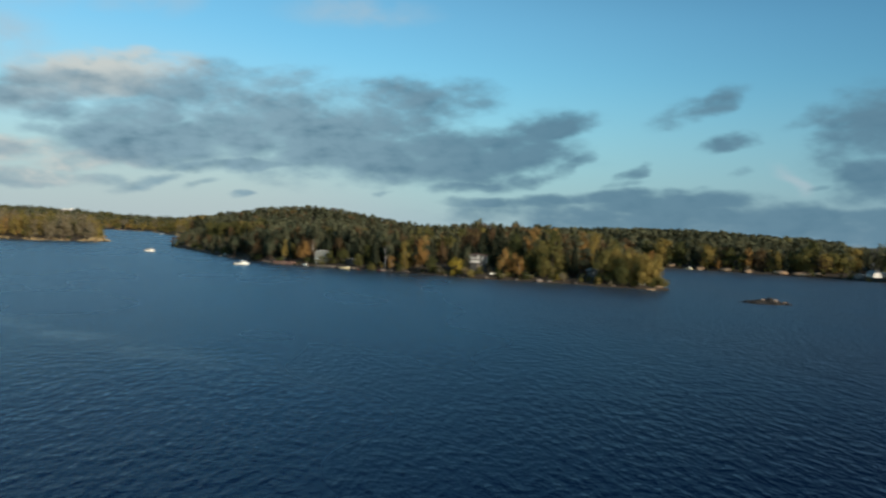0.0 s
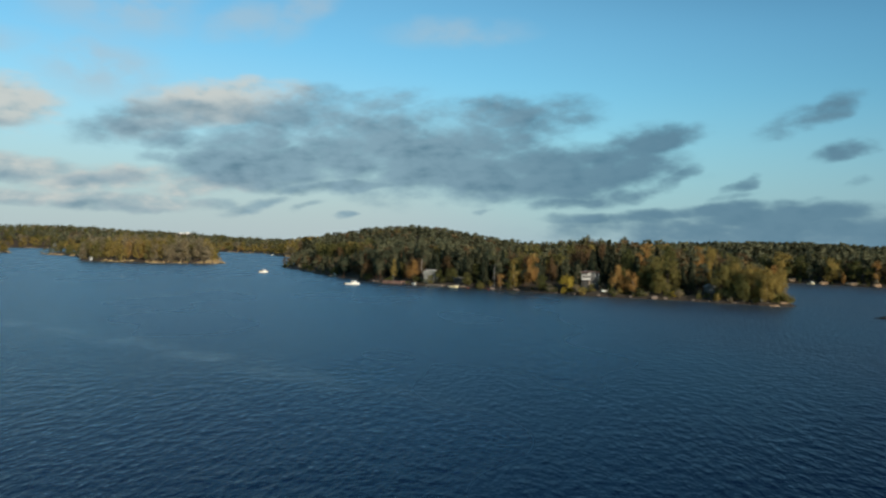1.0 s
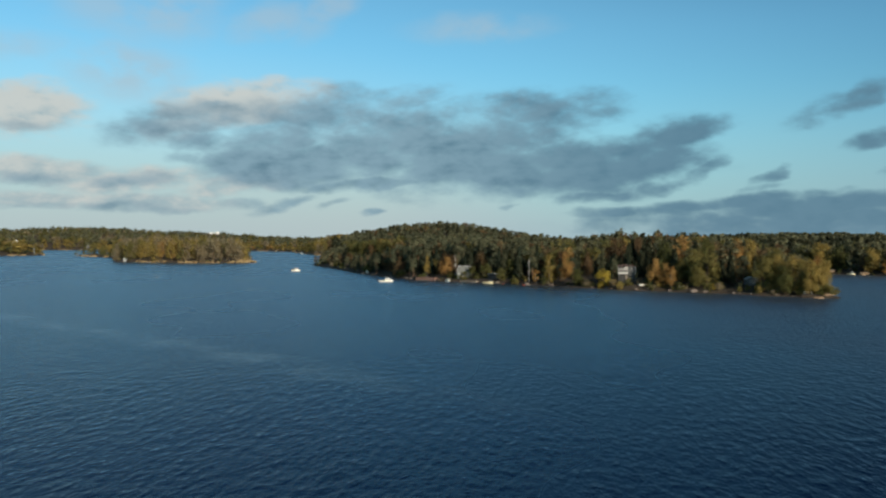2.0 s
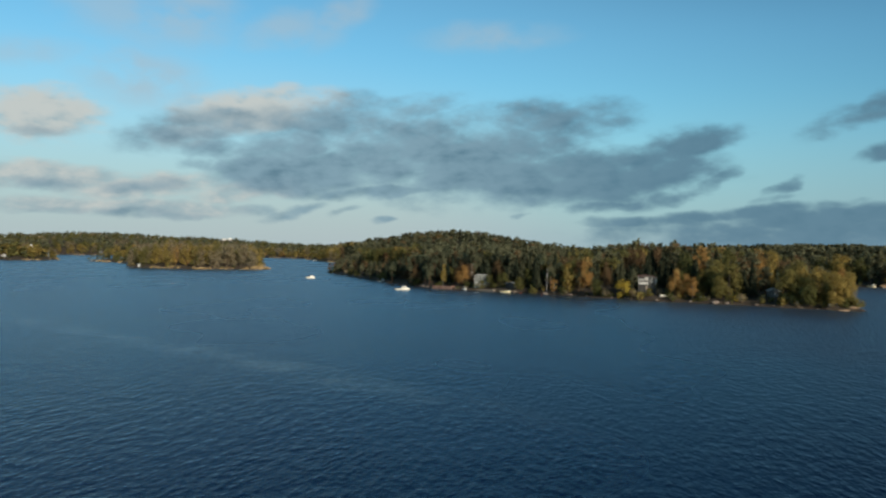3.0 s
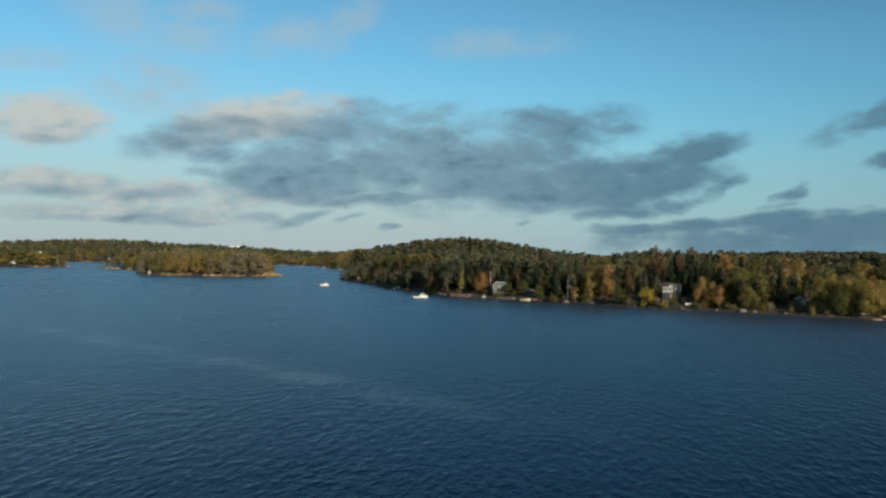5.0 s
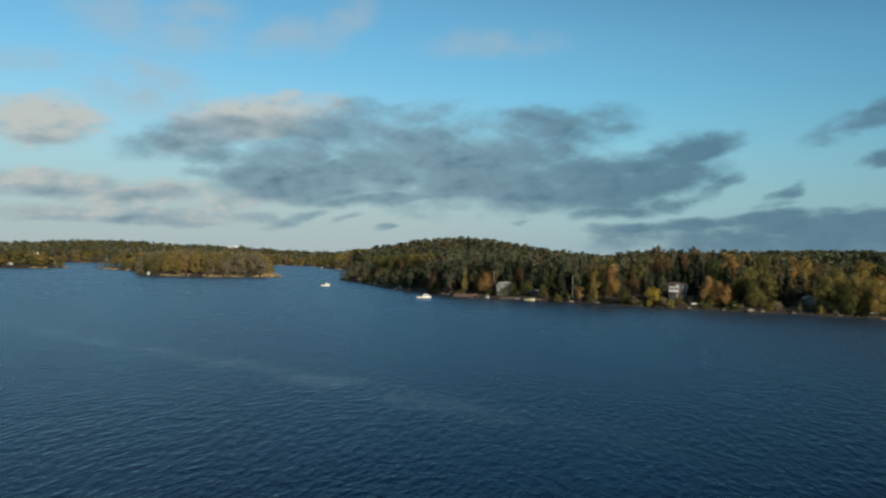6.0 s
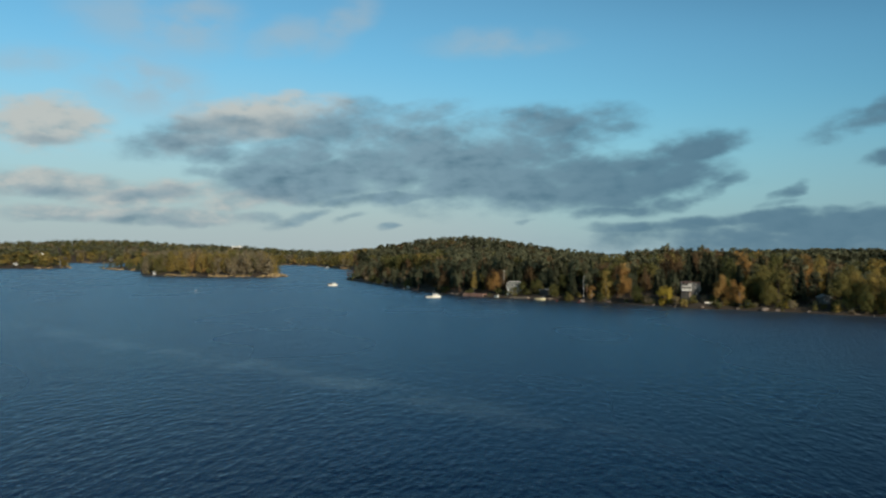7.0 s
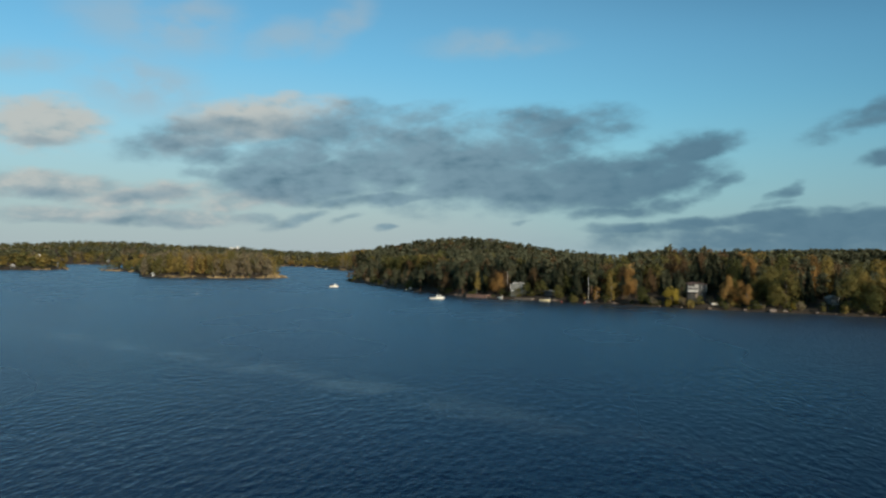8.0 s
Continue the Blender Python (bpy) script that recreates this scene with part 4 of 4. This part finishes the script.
def make_rocks():
    rng = random.Random(8)
    shore = MAINLAND[4:18]
    for (ax, ay), (bx, by) in zip(shore, shore[1:]):
        n = int(math.hypot(bx - ax, by - ay) / (7.0 if ax < 95 else 3.0))
        for i in range(n):
            t = (i + rng.random()) / n
            x, y = ax + (bx - ax) * t, ay + (by - ay) * t
            for _ in range(12):                        # walk to the waterline
                d = float(land(np.array([x]), np.array([y]))[0][0])
                if abs(d - 0.8) < 0.4:
                    break
                nx, ny = (by - ay), -(bx - ax)
                length = math.hypot(nx, ny)
                x, y = x + nx / length * (d - 0.8) * 0.6, y + ny / length * (d - 0.8) * 0.6
            s = rng.uniform(0.35, 0.95) * (1.0 if ax < 95 else 0.45)
            boulder(x, y, s * rng.uniform(1.0, 1.9), s * rng.uniform(0.8, 1.2), s * rng.uniform(0.4, 0.75), rng.uniform(-0.6, 0.6), rng.randrange(6))
    # bare rock shelves on the eastern shore and at the point
    for x, y, sx, sy, sz in ((136, 301.5, 1.6, 1.1, 0.45), (131.5, 298.8, 1.5, 0.9, 0.45),
                             (241, 517, 2.4, 2.2, 1.4), (252, 499, 2.4, 2.2, 1.4), (262, 483, 4.0, 2.4, 1.5), (269, 471, 2.0, 1.8, 1.3),
                             (281, 455, 3.4, 2.2, 1.6), (289, 444, 4.4, 2.2, 1.5), (294, 438, 2.2, 1.8, 1.3)):
        ob = new("rock_shelf", SHELVES[rng.randrange(3)])
        ob.matrix_basis = Matrix.LocRotScale((x, y, max(height(x, y), 0) + sz * 0.15), Euler((0, 0, -0.75 if x > 200 else rng.uniform(-0.4, 0.2))), (sx * 1.35, sy, sz * 0.8))
        tagged(ob, "bare tan granite shelf sloping into the water", "rock", "rock shelves")


make_rocks()


def make_skerry():
    bm = bmesh.new()
    bmesh.ops.create_grid(bm, x_segments=56, y_segments=24, size=1.0)
    for v in bm.verts:
        x, y = v.co.x, v.co.y
        edge = max(0.0, 1 - (x * x + y * y))
        ridge = 0.55 + 0.45 * math.exp(-((x - 0.15) / 0.35) ** 2)
        z = 2.7 * edge ** 0.7 * ridge * (0.75 + 0.6 * noise.noise(Vector((x * 3, y * 2, 0.3)))) + 0.3 * noise.noise(Vector((x * 9, y * 5, 4)))
        v.co = Vector((x * 9.5, y * 4.2, z * (1 if edge > 0 else 0) - 0.45))
    for f in bm.faces:
        f.smooth = True
    ob = part("skerry", bm, WET_ROCK, at=pose(147, 246, 0, 0, 0, -32))
    tagged(ob, "low dark bare rock islet awash in the sound", "rock")
    for x, y, sx, sy, sz, k in ((149.3, 244.4, 0.9, 0.6, 0.5, 2), (146.2, 246.6, 0.6, 0.5, 0.4, 4), (151.6, 243.0, 0.6, 0.5, 0.35, 1)):
        boulder(x, y, sx, sy, sz, 0.4, k, "weathered grey boulder on the bare islet", z=1.0 if x < 151 else 0.5)


make_skerry()


# ---- houses ----
def window_part(house, x, y, z, w, h, frame_mat=WHITE_PAINT, turn=0.0):
    """A framed window on a wall that faces -y, centred at x, z."""
    at = pose(x, y, z, 0, 0, turn)
    bm = bmesh.new()
    box(bm, -w / 2 - 0.08, -w / 2, -0.06, 0.05, -h / 2, h / 2)
    box(bm, w / 2, w / 2 + 0.08, -0.06, 0.05, -h / 2, h / 2)
    box(bm, -w / 2 - 0.08, w / 2 + 0.08, -0.06, 0.05, h / 2, h / 2 + 0.08)
    box(bm, -w / 2 - 0.08, w / 2 + 0.08, -0.08, 0.05, -h / 2 - 0.08, -h / 2)
    box(bm, -0.03, 0.03, -0.045, 0.03, -h / 2, h / 2)
    win = part("window", bm, frame_mat, house, at=at)
    part("pane", boxed(-w / 2, w / 2, -0.01, 0.02, -h / 2, h / 2, bevel=0), GLASS, win)
    return win


def gable_roof(width, depth, eave, rise, over=0.4, thick=0.18):
    """Two slopes with the ridge along y."""
    w = width / 2 + over
    low = eave - rise * over / (width / 2)
    return prism(bmesh.new(), [(-w, low), (0, eave + rise), (w, low), (w, low + thick), (0, eave + rise + thick), (-w, low + thick)],
                 -depth / 2 - over, depth / 2 + over)


def gable_body(width, depth, eave, rise, base=-1.5):
    return prism(bmesh.new(), [(-width / 2, base), (width / 2, base), (width / 2, eave), (0, eave + rise), (-width / 2, eave)], -depth / 2, depth / 2)


def cottage(x, y, turn, width, depth, eave, rise, wall, roof, label, windows=(), chimney=True, z=None):
    house = new("house")
    house.matrix_basis = pose(x, y, height(x, y) if z is None else z, 0, 0, turn)
    part("wall", gable_body(width, depth, eave, rise), wall, house)
    roof_part = part("roof", gable_roof(width, depth, eave, rise), roof, house)
    if chimney:
        part("chimney", boxed(width * 0.12, width * 0.12 + 0.7, 0.3, 1.0, eave + rise * 0.5, eave + rise + 0.8), GREY_PAINT, roof_part)
    for wx, wz, ww, wh in windows:
        window_part(house, wx, -depth / 2, wz, ww, wh)
    return tagged(house, label, "house")


def white_house():
    """Two storeys on a slope: a white balcony on the left half, a pale boarded wall beside it, over a dark basement with posts."""
    house = new("house")
    house.matrix_basis = pose(77.1, 356.5, 4.1, 0, 0, -12) @ Matrix.Diagonal((0.86, 0.8, 0.86, 1))
    part("basement", boxed(-4.0, 4.0, -1.5, 3.5, -3.6, 2.6), DARK_PAINT, house, "dark weathered basement")
    part("wall", prism(bmesh.new(), [(-4.2, 2.6), (4.2, 2.6), (4.2, 6.1), (-0.6, 6.9), (-4.2, 6.5)], -1.7, 3.6), PALE_WALL, house, "pale grey boarded wall")
    roof = part("roof", prism(bmesh.new(), [(-4.7, 6.45), (-0.6, 6.92), (4.7, 6.05), (4.7, 6.15), (-0.6, 7.02), (-4.7, 6.55)], -2.3, 4.1), RED_ROOF, house, "low brown-red roof")
    part("fascia", prism(bmesh.new(), [(-4.7, 6.3), (-0.6, 6.78), (4.7, 5.9), (4.7, 6.04), (-0.6, 6.91), (-4.7, 6.44)], -2.36, -2.24), PALE_WALL, roof)
    part("corner_board", boxed(4.08, 4.26, -1.78, -1.6, 2.6, 6.1, bevel=0.01), WHITE_PAINT, house)
    balcony = part("balcony", boxed(-4.0, 0.5, -3.4, -1.7, 2.6, 2.8), WHITE_PAINT, house, "white boarded balcony")
    for a in ((-4.0, 0.5, -3.4, -3.28, 2.8, 3.7), (-4.0, -3.88, -3.28, -1.7, 2.8, 3.7), (0.38, 0.5, -3.28, -1.7, 2.8, 3.7)):
        part("parapet", boxed(*a, bevel=0.01), CHALK_PAINT, balcony)
    # dark sheet behind the openings: paints in their shade and dark panes
    part("recess", boxed(-3.9, 0.4, -1.78, -1.72, 2.8, 6.2), DARK_PAINT, balcony, "dark sheet standing in for shade inside the veranda")
    part("window_band", boxed(-4.0, 0.5, -3.4, -3.28, 4.45, 5.1, bevel=0.01), CHALK_PAINT, balcony)
    part("upper_floor", boxed(-3.95, 0.45, -3.26, -1.8, 4.3, 4.44), GREY_PAINT, balcony)
    for x in (-3.94, -2.5, -1.1, 0.44):
        part("balcony_post", boxed(x - 0.07, x + 0.07, -3.39, -3.27, 5.1, 6.15, bevel=0.01), CHALK_PAINT, balcony)
    for x in (-3.94, -1.75, 0.44):
        part("balcony_post", boxed(x - 0.09, x + 0.09, -3.39, -3.27, 3.7, 4.45, bevel=0.01), CHALK_PAINT, balcony)
    part("white_panel", boxed(-0.98, 0.32, -3.36, -3.3, 5.1, 6.0, bevel=0.01), CHALK_PAINT, balcony)
    part("canopy", boxed(-4.2, 0.7, -3.6, -1.75, 6.15, 6.27, bevel=0.02), RED_ROOF, balcony, "thin red-brown canopy over the veranda")
    for x in (-3.8, -1.8, 0.3):
        part("post", boxed(x - 0.1, x + 0.1, -3.3, -3.1, -4.2, 2.6), DARK_PAINT, house)
    window_part(house, 2.4, -1.7, 4.6, 1.0, 1.1)
    window_part(house, 2.2, -1.5, 1.2, 1.1, 0.9)
    part("door", boxed(-0.6, 0.3, -1.56, -1.46, -0.2, 1.9), PLANK, house)
    tagged(house, "pale boarded house with a white balcony among dark trees", "house")


white_house()


def gambrel_cottage():
    """A gable end under a roof of four slopes, with a glazed porch."""
    house = new("house")
    house.matrix_basis = pose(12.4, 420.6, height(12.4, 420.6), 0, 0, -10) @ Matrix.Diagonal((0.86, 0.9, 0.86, 1))
    half = [(-4.1, 3.0), (-3.7, 5.0), (-2.4, 6.2)]
    line = half + [(-x, z) for x, z in reversed(half)]
    part("wall", prism(bmesh.new(), [(-4.0, -1.5), (4.0, -1.5)] + [(x * 0.97, z - 0.1) for x, z in reversed(line)], -3.4, 3.4), PALE_PAINT, house, "grey boarded wall")
    out = [(x * 1.09, z + 0.22) for x, z in line]
    roof = part("roof", prism(bmesh.new(), [(x * 1.03, z) for x, z in line] + list(reversed(out)), -3.9, 3.9), DARK_ROOF, house)
    for (ax, az), (bx, bz) in zip(out, out[1:]):
        bm = bmesh.new()
        rod(bm, Vector((ax, -3.92, az - 0.1)), Vector((bx, -3.92, bz - 0.1)), 0.13, 0.13, 4)
        part("bargeboard", bm, WHITE_PAINT, roof, "white bargeboard")
    part("porch", boxed(-4.0, -0.6, -4.6, -3.42, -1.2, 2.5), GREY_ROOF, house, "pale glazed porch")
    for x in (-3.2, -2.3, -1.4):
        window_part(house, x, -4.6, 1.5, 0.6, 1.2)
    window_part(house, -1.2, -3.4, 4.3, 1.0, 1.2)
    window_part(house, 1.2, -3.4, 4.3, 1.0, 1.2)
    window_part(house, 2.2, -3.4, 1.5, 1.2, 1.2)
    tagged(house, "grey-green cottage with a four-sloped gable by the landing", "house")


gambrel_cottage()

cottage(120.4, 334, -10, 3.6, 4.6, 2.3, 0.9, GREY_PAINT, CHALK_PAINT, "small grey shed with a pale roof behind the shore", ((0, 1.3, 0.7, 0.7),), False)
cottage(313, 416.5, -6, 4.8, 7.0, 1.8, 1.5, WHITE_PAINT, GREY_ROOF, "white wooden house with a steep gable by the water", ((-1.3, 1.0, 0.8, 0.9), (1.3, 1.0, 0.8, 0.9), (0, 2.4, 0.6, 0.6)))
cottage(319, 413, -6, 4.0, 6.0, 1.9, 1.2, WHITE_PAINT, GREY_ROOF, "smaller white wing with a low gable by the water", ((0, 1.1, 1.2, 0.9),), False)
cottage(305, 417.5, -37, 5.0, 4.6, 1.0, 1.3, GREY_PAINT, GREY_ROOF, "grey boathouse with a low roof at the waterline", (), False)
cottage(-560, 1078, 26, 6.0, 5.0, 2.0, 1.5, GREY_ROOF, RED_ROOF, "pale house with a red roof on the far shore", ((-1.6, 1.2, 1.0, 1.0), (1.6, 1.2, 1.0, 1.0)))
cottage(-625, 1282, 26, 9.0, 7.0, 4.6, 2.0, WHITE_PAINT, GREY_ROOF, "white house high among the far trees", ((-2, 3.0, 1.2, 1.4), (2, 3.0, 1.2, 1.4)), z=13.5)
cottage(-687, 1703, 22, 6.6, 5.0, 2.4, 1.6, PALE_WALL, GREY_ROOF, "small white boathouse on the far shore of the inlet", ((0, 1.8, 1.6, 1.4),), False)
cottage(-189, 1236, 10, 5.0, 5.0, 3.0, 1.8, WHITE_PAINT, GREY_ROOF, "white house at the head of the inlet", ((-1.2, 1.6, 0.9, 1.1), (1.2, 1.6, 0.9, 1.1)))


cottage(-282, 777, 15, 2.4, 2.4, 1.9, 0.7, GREY_ROOF, GREY_ROOF, "tiny pale hut at the end of the wooded isle", ((0, 1.2, 0.8, 0.8),), False)
cottage(25.6, 407.5, -40, 5.0, 3.0, 1.9, 0.5, DARK_PAINT, GREY_ROOF, "low dark boat shelter with a pale flat roof", (), False)


def ridge_building():
    b = new("building")
    b.matrix_basis = pose(-464, 1822, 32.0, 0, 0, 14)
    part("wall", boxed(-11, 11, -5, 5, 1.0, 3.6), WHITE_PAINT, b)
    part("lower_wall", boxed(-11.1, 11.1, -5.1, 5.1, -16, 1.0), GREY_PAINT, b, "dark grey lower storeys")
    part("roof", boxed(-11.5, 11.5, -5.5, 5.5, 3.6, 4.1), GREY_ROOF, b)
    part("stair_head", boxed(3, 8, -3, 3, 4.1, 5.6), WHITE_PAINT, b)
    for i in range(7):
        window_part(b, -9.3 + i * 3.1, -5, 1.8, 1.6, 1.4)
    tagged(b, "long pale flat-roofed building on the far ridge", "building")


ridge_building()


def beacon():
    b = new("beacon")
    b.matrix_basis = pose(-522, 1118, 0.8)
    part("base", boxed(-1.4, 1.4, -1.4, 1.4, -1.0, 1.0), ROCK, b)
    part("tower", rod(bmesh.new(), (0, 0, 1.0), (0, 0, 8.6), 0.8, 0.55, 16), PALE_PAINT, b)
    part("gallery", rod(bmesh.new(), (0, 0, 8.6), (0, 0, 8.9), 1.2, 1.2, 16), GREY_PAINT, b)
    part("lantern", rod(bmesh.new(), (0, 0, 8.9), (0, 0, 10.3), 0.6, 0.6, 12), GLASS, b)
    part("cap", rod(bmesh.new(), (0, 0, 10.3), (0, 0, 11.0), 0.8, 0.08, 12), GREY_PAINT, b)
    tagged(b, "slim white beacon tower on a low spit", "lighthouse")


beacon()


# ---- flagpoles, piers, boats and buoys ----
def flagpole(x, y, tall, label):
    p = new("flagpole")
    p.matrix_basis = pose(x, y, height(x, y))
    part("footing", boxed(-0.35, 0.35, -0.35, 0.35, -0.4, 0.35), GREY_PAINT, p)
    part("pole", rod(bmesh.new(), (0, 0, 0.2), (0, 0, tall), 0.065, 0.045, 10), WHITE_PAINT, p)
    bm = bmesh.new()
    bmesh.ops.create_uvsphere(bm, u_segments=10, v_segments=6, radius=0.16, matrix=Matrix.Translation((0, 0, tall + 0.1)))
    part("finial", bm, STEEL, p)
    tagged(p, label, "flagpole")


flagpole(7.6, 429.0, 10.4, "tall white flagpole beside the cottage")
flagpole(40.2, 391.2, 9.6, "tall white flagpole on the shore lawn")


def pier(x, y, turn, long, deep, top, mat, label):
    p = new("pier")
    p.matrix_basis = pose(x, y, 0, 0, 0, turn)
    n = max(4, int(long / 0.55))
    deck = part("frame", boxed(-long / 2, long / 2, -deep / 2, deep / 2, top - 0.34, top - 0.07), mat, p)
    for i in range(n):
        a = -long / 2 + i * long / n
        part("plank", boxed(a + 0.02, a + long / n - 0.02, -deep / 2 - 0.08, deep / 2 + 0.08, top - 0.066, top, bevel=0.01), mat, deck)
    for i in range(int(long / 2.2) + 1):
        a = -long / 2 + 0.2 + i * (long - 0.4) / int(long / 2.2)
        part("pile", rod(bmesh.new(), (a, -deep / 2 + 0.15, -1.6), (a, -deep / 2 + 0.15, top - 0.07), 0.14, 0.12, 8), PLANK, p)
    part("skirt", boxed(-long / 2, long / 2, -deep / 2 + 0.3, -deep / 2 + 0.4, 0.12, top - 0.34), mat, p)
    tagged(p, label, "pier")


pier(-6.7, 427.0, -43, 13.0, 2.6, 1.5, RED_PLANK, "low red-brown wooden quay along the waterline")
pier(13.5, 407.0, -42, 10.0, 2.2, 0.95, PLANK, "weathered grey wooden landing below the cottage")
pier(24.6, 400.3, -42, 6.0, 2.4, 0.8, PLANK, "short bleached wooden jetty on the shore")


def hull(long, beam, side, sheer=0.25):
    """A boat's shell with its bow towards +x."""
    bm = bmesh.new()
    n = 13
    rings = []
    for i in range(n):
        t = i / (n - 1)
        w = beam / 2 * (1 - max(0, (t - 0.45) / 0.55) ** 2.2) * (0.9 + 0.1 * min(1, t * 4))
        x = -long / 2 + long * t
        top = side + sheer * t * t
        ring = [(x, -w, top), (x, -w * 0.92, top * 0.45), (x - 0.12 * t * long * 0.3, -w * 0.62, -0.2), (x - 0.05 * long * t, 0, -0.38),
                (x - 0.12 * t * long * 0.3, w * 0.62, -0.2), (x, w * 0.92, top * 0.45), (x, w, top)]
        rings.append([bm.verts.new(p) for p in ring])
    for a, b in zip(rings, rings[1:]):
        for k in range(6):
            bm.faces.new((a[k], b[k], b[k + 1], a[k + 1]))
        bm.faces.new((a[6], b[6], b[0], a[0]))
    bm.faces.new(rings[0])
    bmesh.ops.remove_doubles(bm, verts=bm.verts, dist=0.002)
    bmesh.ops.recalc_face_normals(bm, faces=bm.faces)
    for f in bm.faces:
        f.smooth = len(f.verts) == 4 and abs(f.normal.z) < 0.8
    return bm


def cabin_shape(x0, x1, w, z0, z1, rake):
    bm = bmesh.new()
    lo = [bm.verts.new(p) for p in ((x0, -w, z0), (x1, -w, z0), (x1, w, z0), (x0, w, z0))]
    hi = [bm.verts.new(p) for p in ((x0 + rake * 0.3, -w * 0.86, z1), (x1 - rake, -w * 0.86, z1), (x1 - rake, w * 0.86, z1), (x0 + rake * 0.3, w * 0.86, z1))]
    bm.faces.new(lo)
    bm.faces.new(hi)
    for i in range(4):
        bm.faces.new((lo[i], lo[(i + 1) % 4], hi[(i + 1) % 4], hi[i]))
    bmesh.ops.recalc_face_normals(bm, faces=bm.faces)
    bmesh.ops.bevel(bm, geom=list(bm.edges), offset=0.06, segments=2, affect="EDGES")
    return bm


def motorboat(x, y, turn, long, hull_mat, label, cabin=True, canvas=False, mast=False, side=0.85):
    b = new("motorboat")
    b.matrix_basis = pose(x, y, 0.05, 0, 0, turn)
    beam = long * 0.34
    h = part("hull", hull(long, beam, side), hull_mat, b)
    part("rubbing_strake", boxed(-long * 0.49, long * 0.18, -beam / 2 - 0.04, beam / 2 + 0.04, side * 0.80, side * 0.90, bevel=0.01), CREAM, h)
    part("deck", boxed(-long * 0.42, long * 0.10, -beam * 0.38, beam * 0.38, side - 0.02, side + 0.06), DECK, b)
    if cabin:
        c = part("cabin", cabin_shape(-long * 0.06, long * 0.32, beam * 0.36, side, side + 1.05, 0.5), HULL, b)
        for s in (-1, 1):
            part("side_window", boxed(-long * 0.02, long * 0.20, s * beam * 0.345 - 0.03, s * beam * 0.345 + 0.03, side + 0.45, side + 0.82, bevel=0), GLASS, c)
        part("roof", boxed(-long * 0.09, long * 0.24, -beam * 0.34, beam * 0.34, side + 1.05, side + 1.13, bevel=0.03), HULL, c)
    if canvas:
        part("canvas_cover", cabin_shape(-long * 0.40, -long * 0.06, beam * 0.40, side + 0.07, side + 0.90, 0.3), CANVAS, b, "dark canvas cover")
    if mast:
        part("mast", rod(bmesh.new(), (long * 0.02, 0, side + 1.1), (long * 0.02, 0, side + 2.3), 0.05, 0.03, 8), STEEL, b)
    rail = bmesh.new()
    for s in (-1, 1):
        last = None
        for i in range(5):
            t = 0.66 + i * 0.08
            w = beam / 2 * (1 - max(0, (t - 0.45) / 0.55) ** 2.2) * 0.92 * s
            p = Vector((-long / 2 + long * t, w, side + 0.25 * t * t))
            rod(rail, p, p + Vector((0, 0, 0.5)), 0.025, 0.025, 6)
            if last is not None:
                rod(rail, last + Vector((0, 0, 0.5)), p + Vector((0, 0, 0.5)), 0.025, 0.025, 6)
            last = p
    part("bow_rail", rail, STEEL, b)
    part("outboard", boxed(-long / 2 - 0.45, -long / 2 - 0.05, -0.22, 0.22, 0.1, side + 0.35, bevel=0.05), CANVAS, b)
    return tagged(b, label, "boat")


motorboat(-26.4, 413.0, 4, 7.0, HULL, "white cabin motorboat anchored off the wooded shore", mast=True, side=0.68)
motorboat(-91.8, 553.0, 8, 5.8, HULL, "white motorboat with a dark canvas cover over its cockpit", canvas=True, side=0.8)
motorboat(3.5, 419.0, -60, 3.6, HULL, "small white dinghy moored at the wooden quay", cabin=False, side=0.7)
motorboat(21.9, 398.0, -36, 5.2, CREAM, "cream wooden boat moored at the jetty", cabin=False, side=0.75)
motorboat(-42.5, 505.0, -10, 4.6, PALE_PAINT, "small grey cabin boat moored under dark trees", side=0.7)
motorboat(245.8, 502.1, -52, 4.8, CREAM, "small cream cabin boat moored under the eastern trees", side=0.75)


def rowboat(x, y, turn, label):
    b = new("rowboat")
    b.matrix_basis = pose(x, y, max(height(x, y), 0) + 0.35, 0, 0, turn)
    part("hull", hull(3.0, 1.2, 0.35, 0.15), HULL, b)
    for a in (-0.8, 0.3):
        part("thwart", boxed(a, a + 0.25, -0.45, 0.45, 0.36, 0.42), DECK, b)
    tagged(b, label, "rowboat")


rowboat(130.0, 304.2, -15, "white rowboat drawn up on the point")
rowboat(81.5, 347.5, 8, "white rowboat lying on the grass beside the house")
rowboat(94.4, 337.0, 20, "white rowboat pulled up below the trees")


def buoy(x, y, tall, radius, mat, label):
    b = new("buoy")
    b.matrix_basis = pose(x, y, 0)
    part("float", rod(bmesh.new(), (0, 0, -0.5), (0, 0, 0.5), radius * 1.6, radius * 1.3, 12), mat, b)
    part("spar", rod(bmesh.new(), (0, 0, 0.5), (0, 0, tall), radius * 0.7, radius * 0.5, 10), mat, b)
    tagged(b, label, "buoy")


buoy(-147.5, 447, 1.7, 0.12, STEEL, "slim grey spar buoy out on the water")
buoy(28.0, 389.0, 0.55, 0.12, BUOY_RED, "small red mooring buoy close to the shore")
buoy(36.6, 381.0, 0.55, 0.12, BUOY_RED, "small red mooring buoy close to the shore")
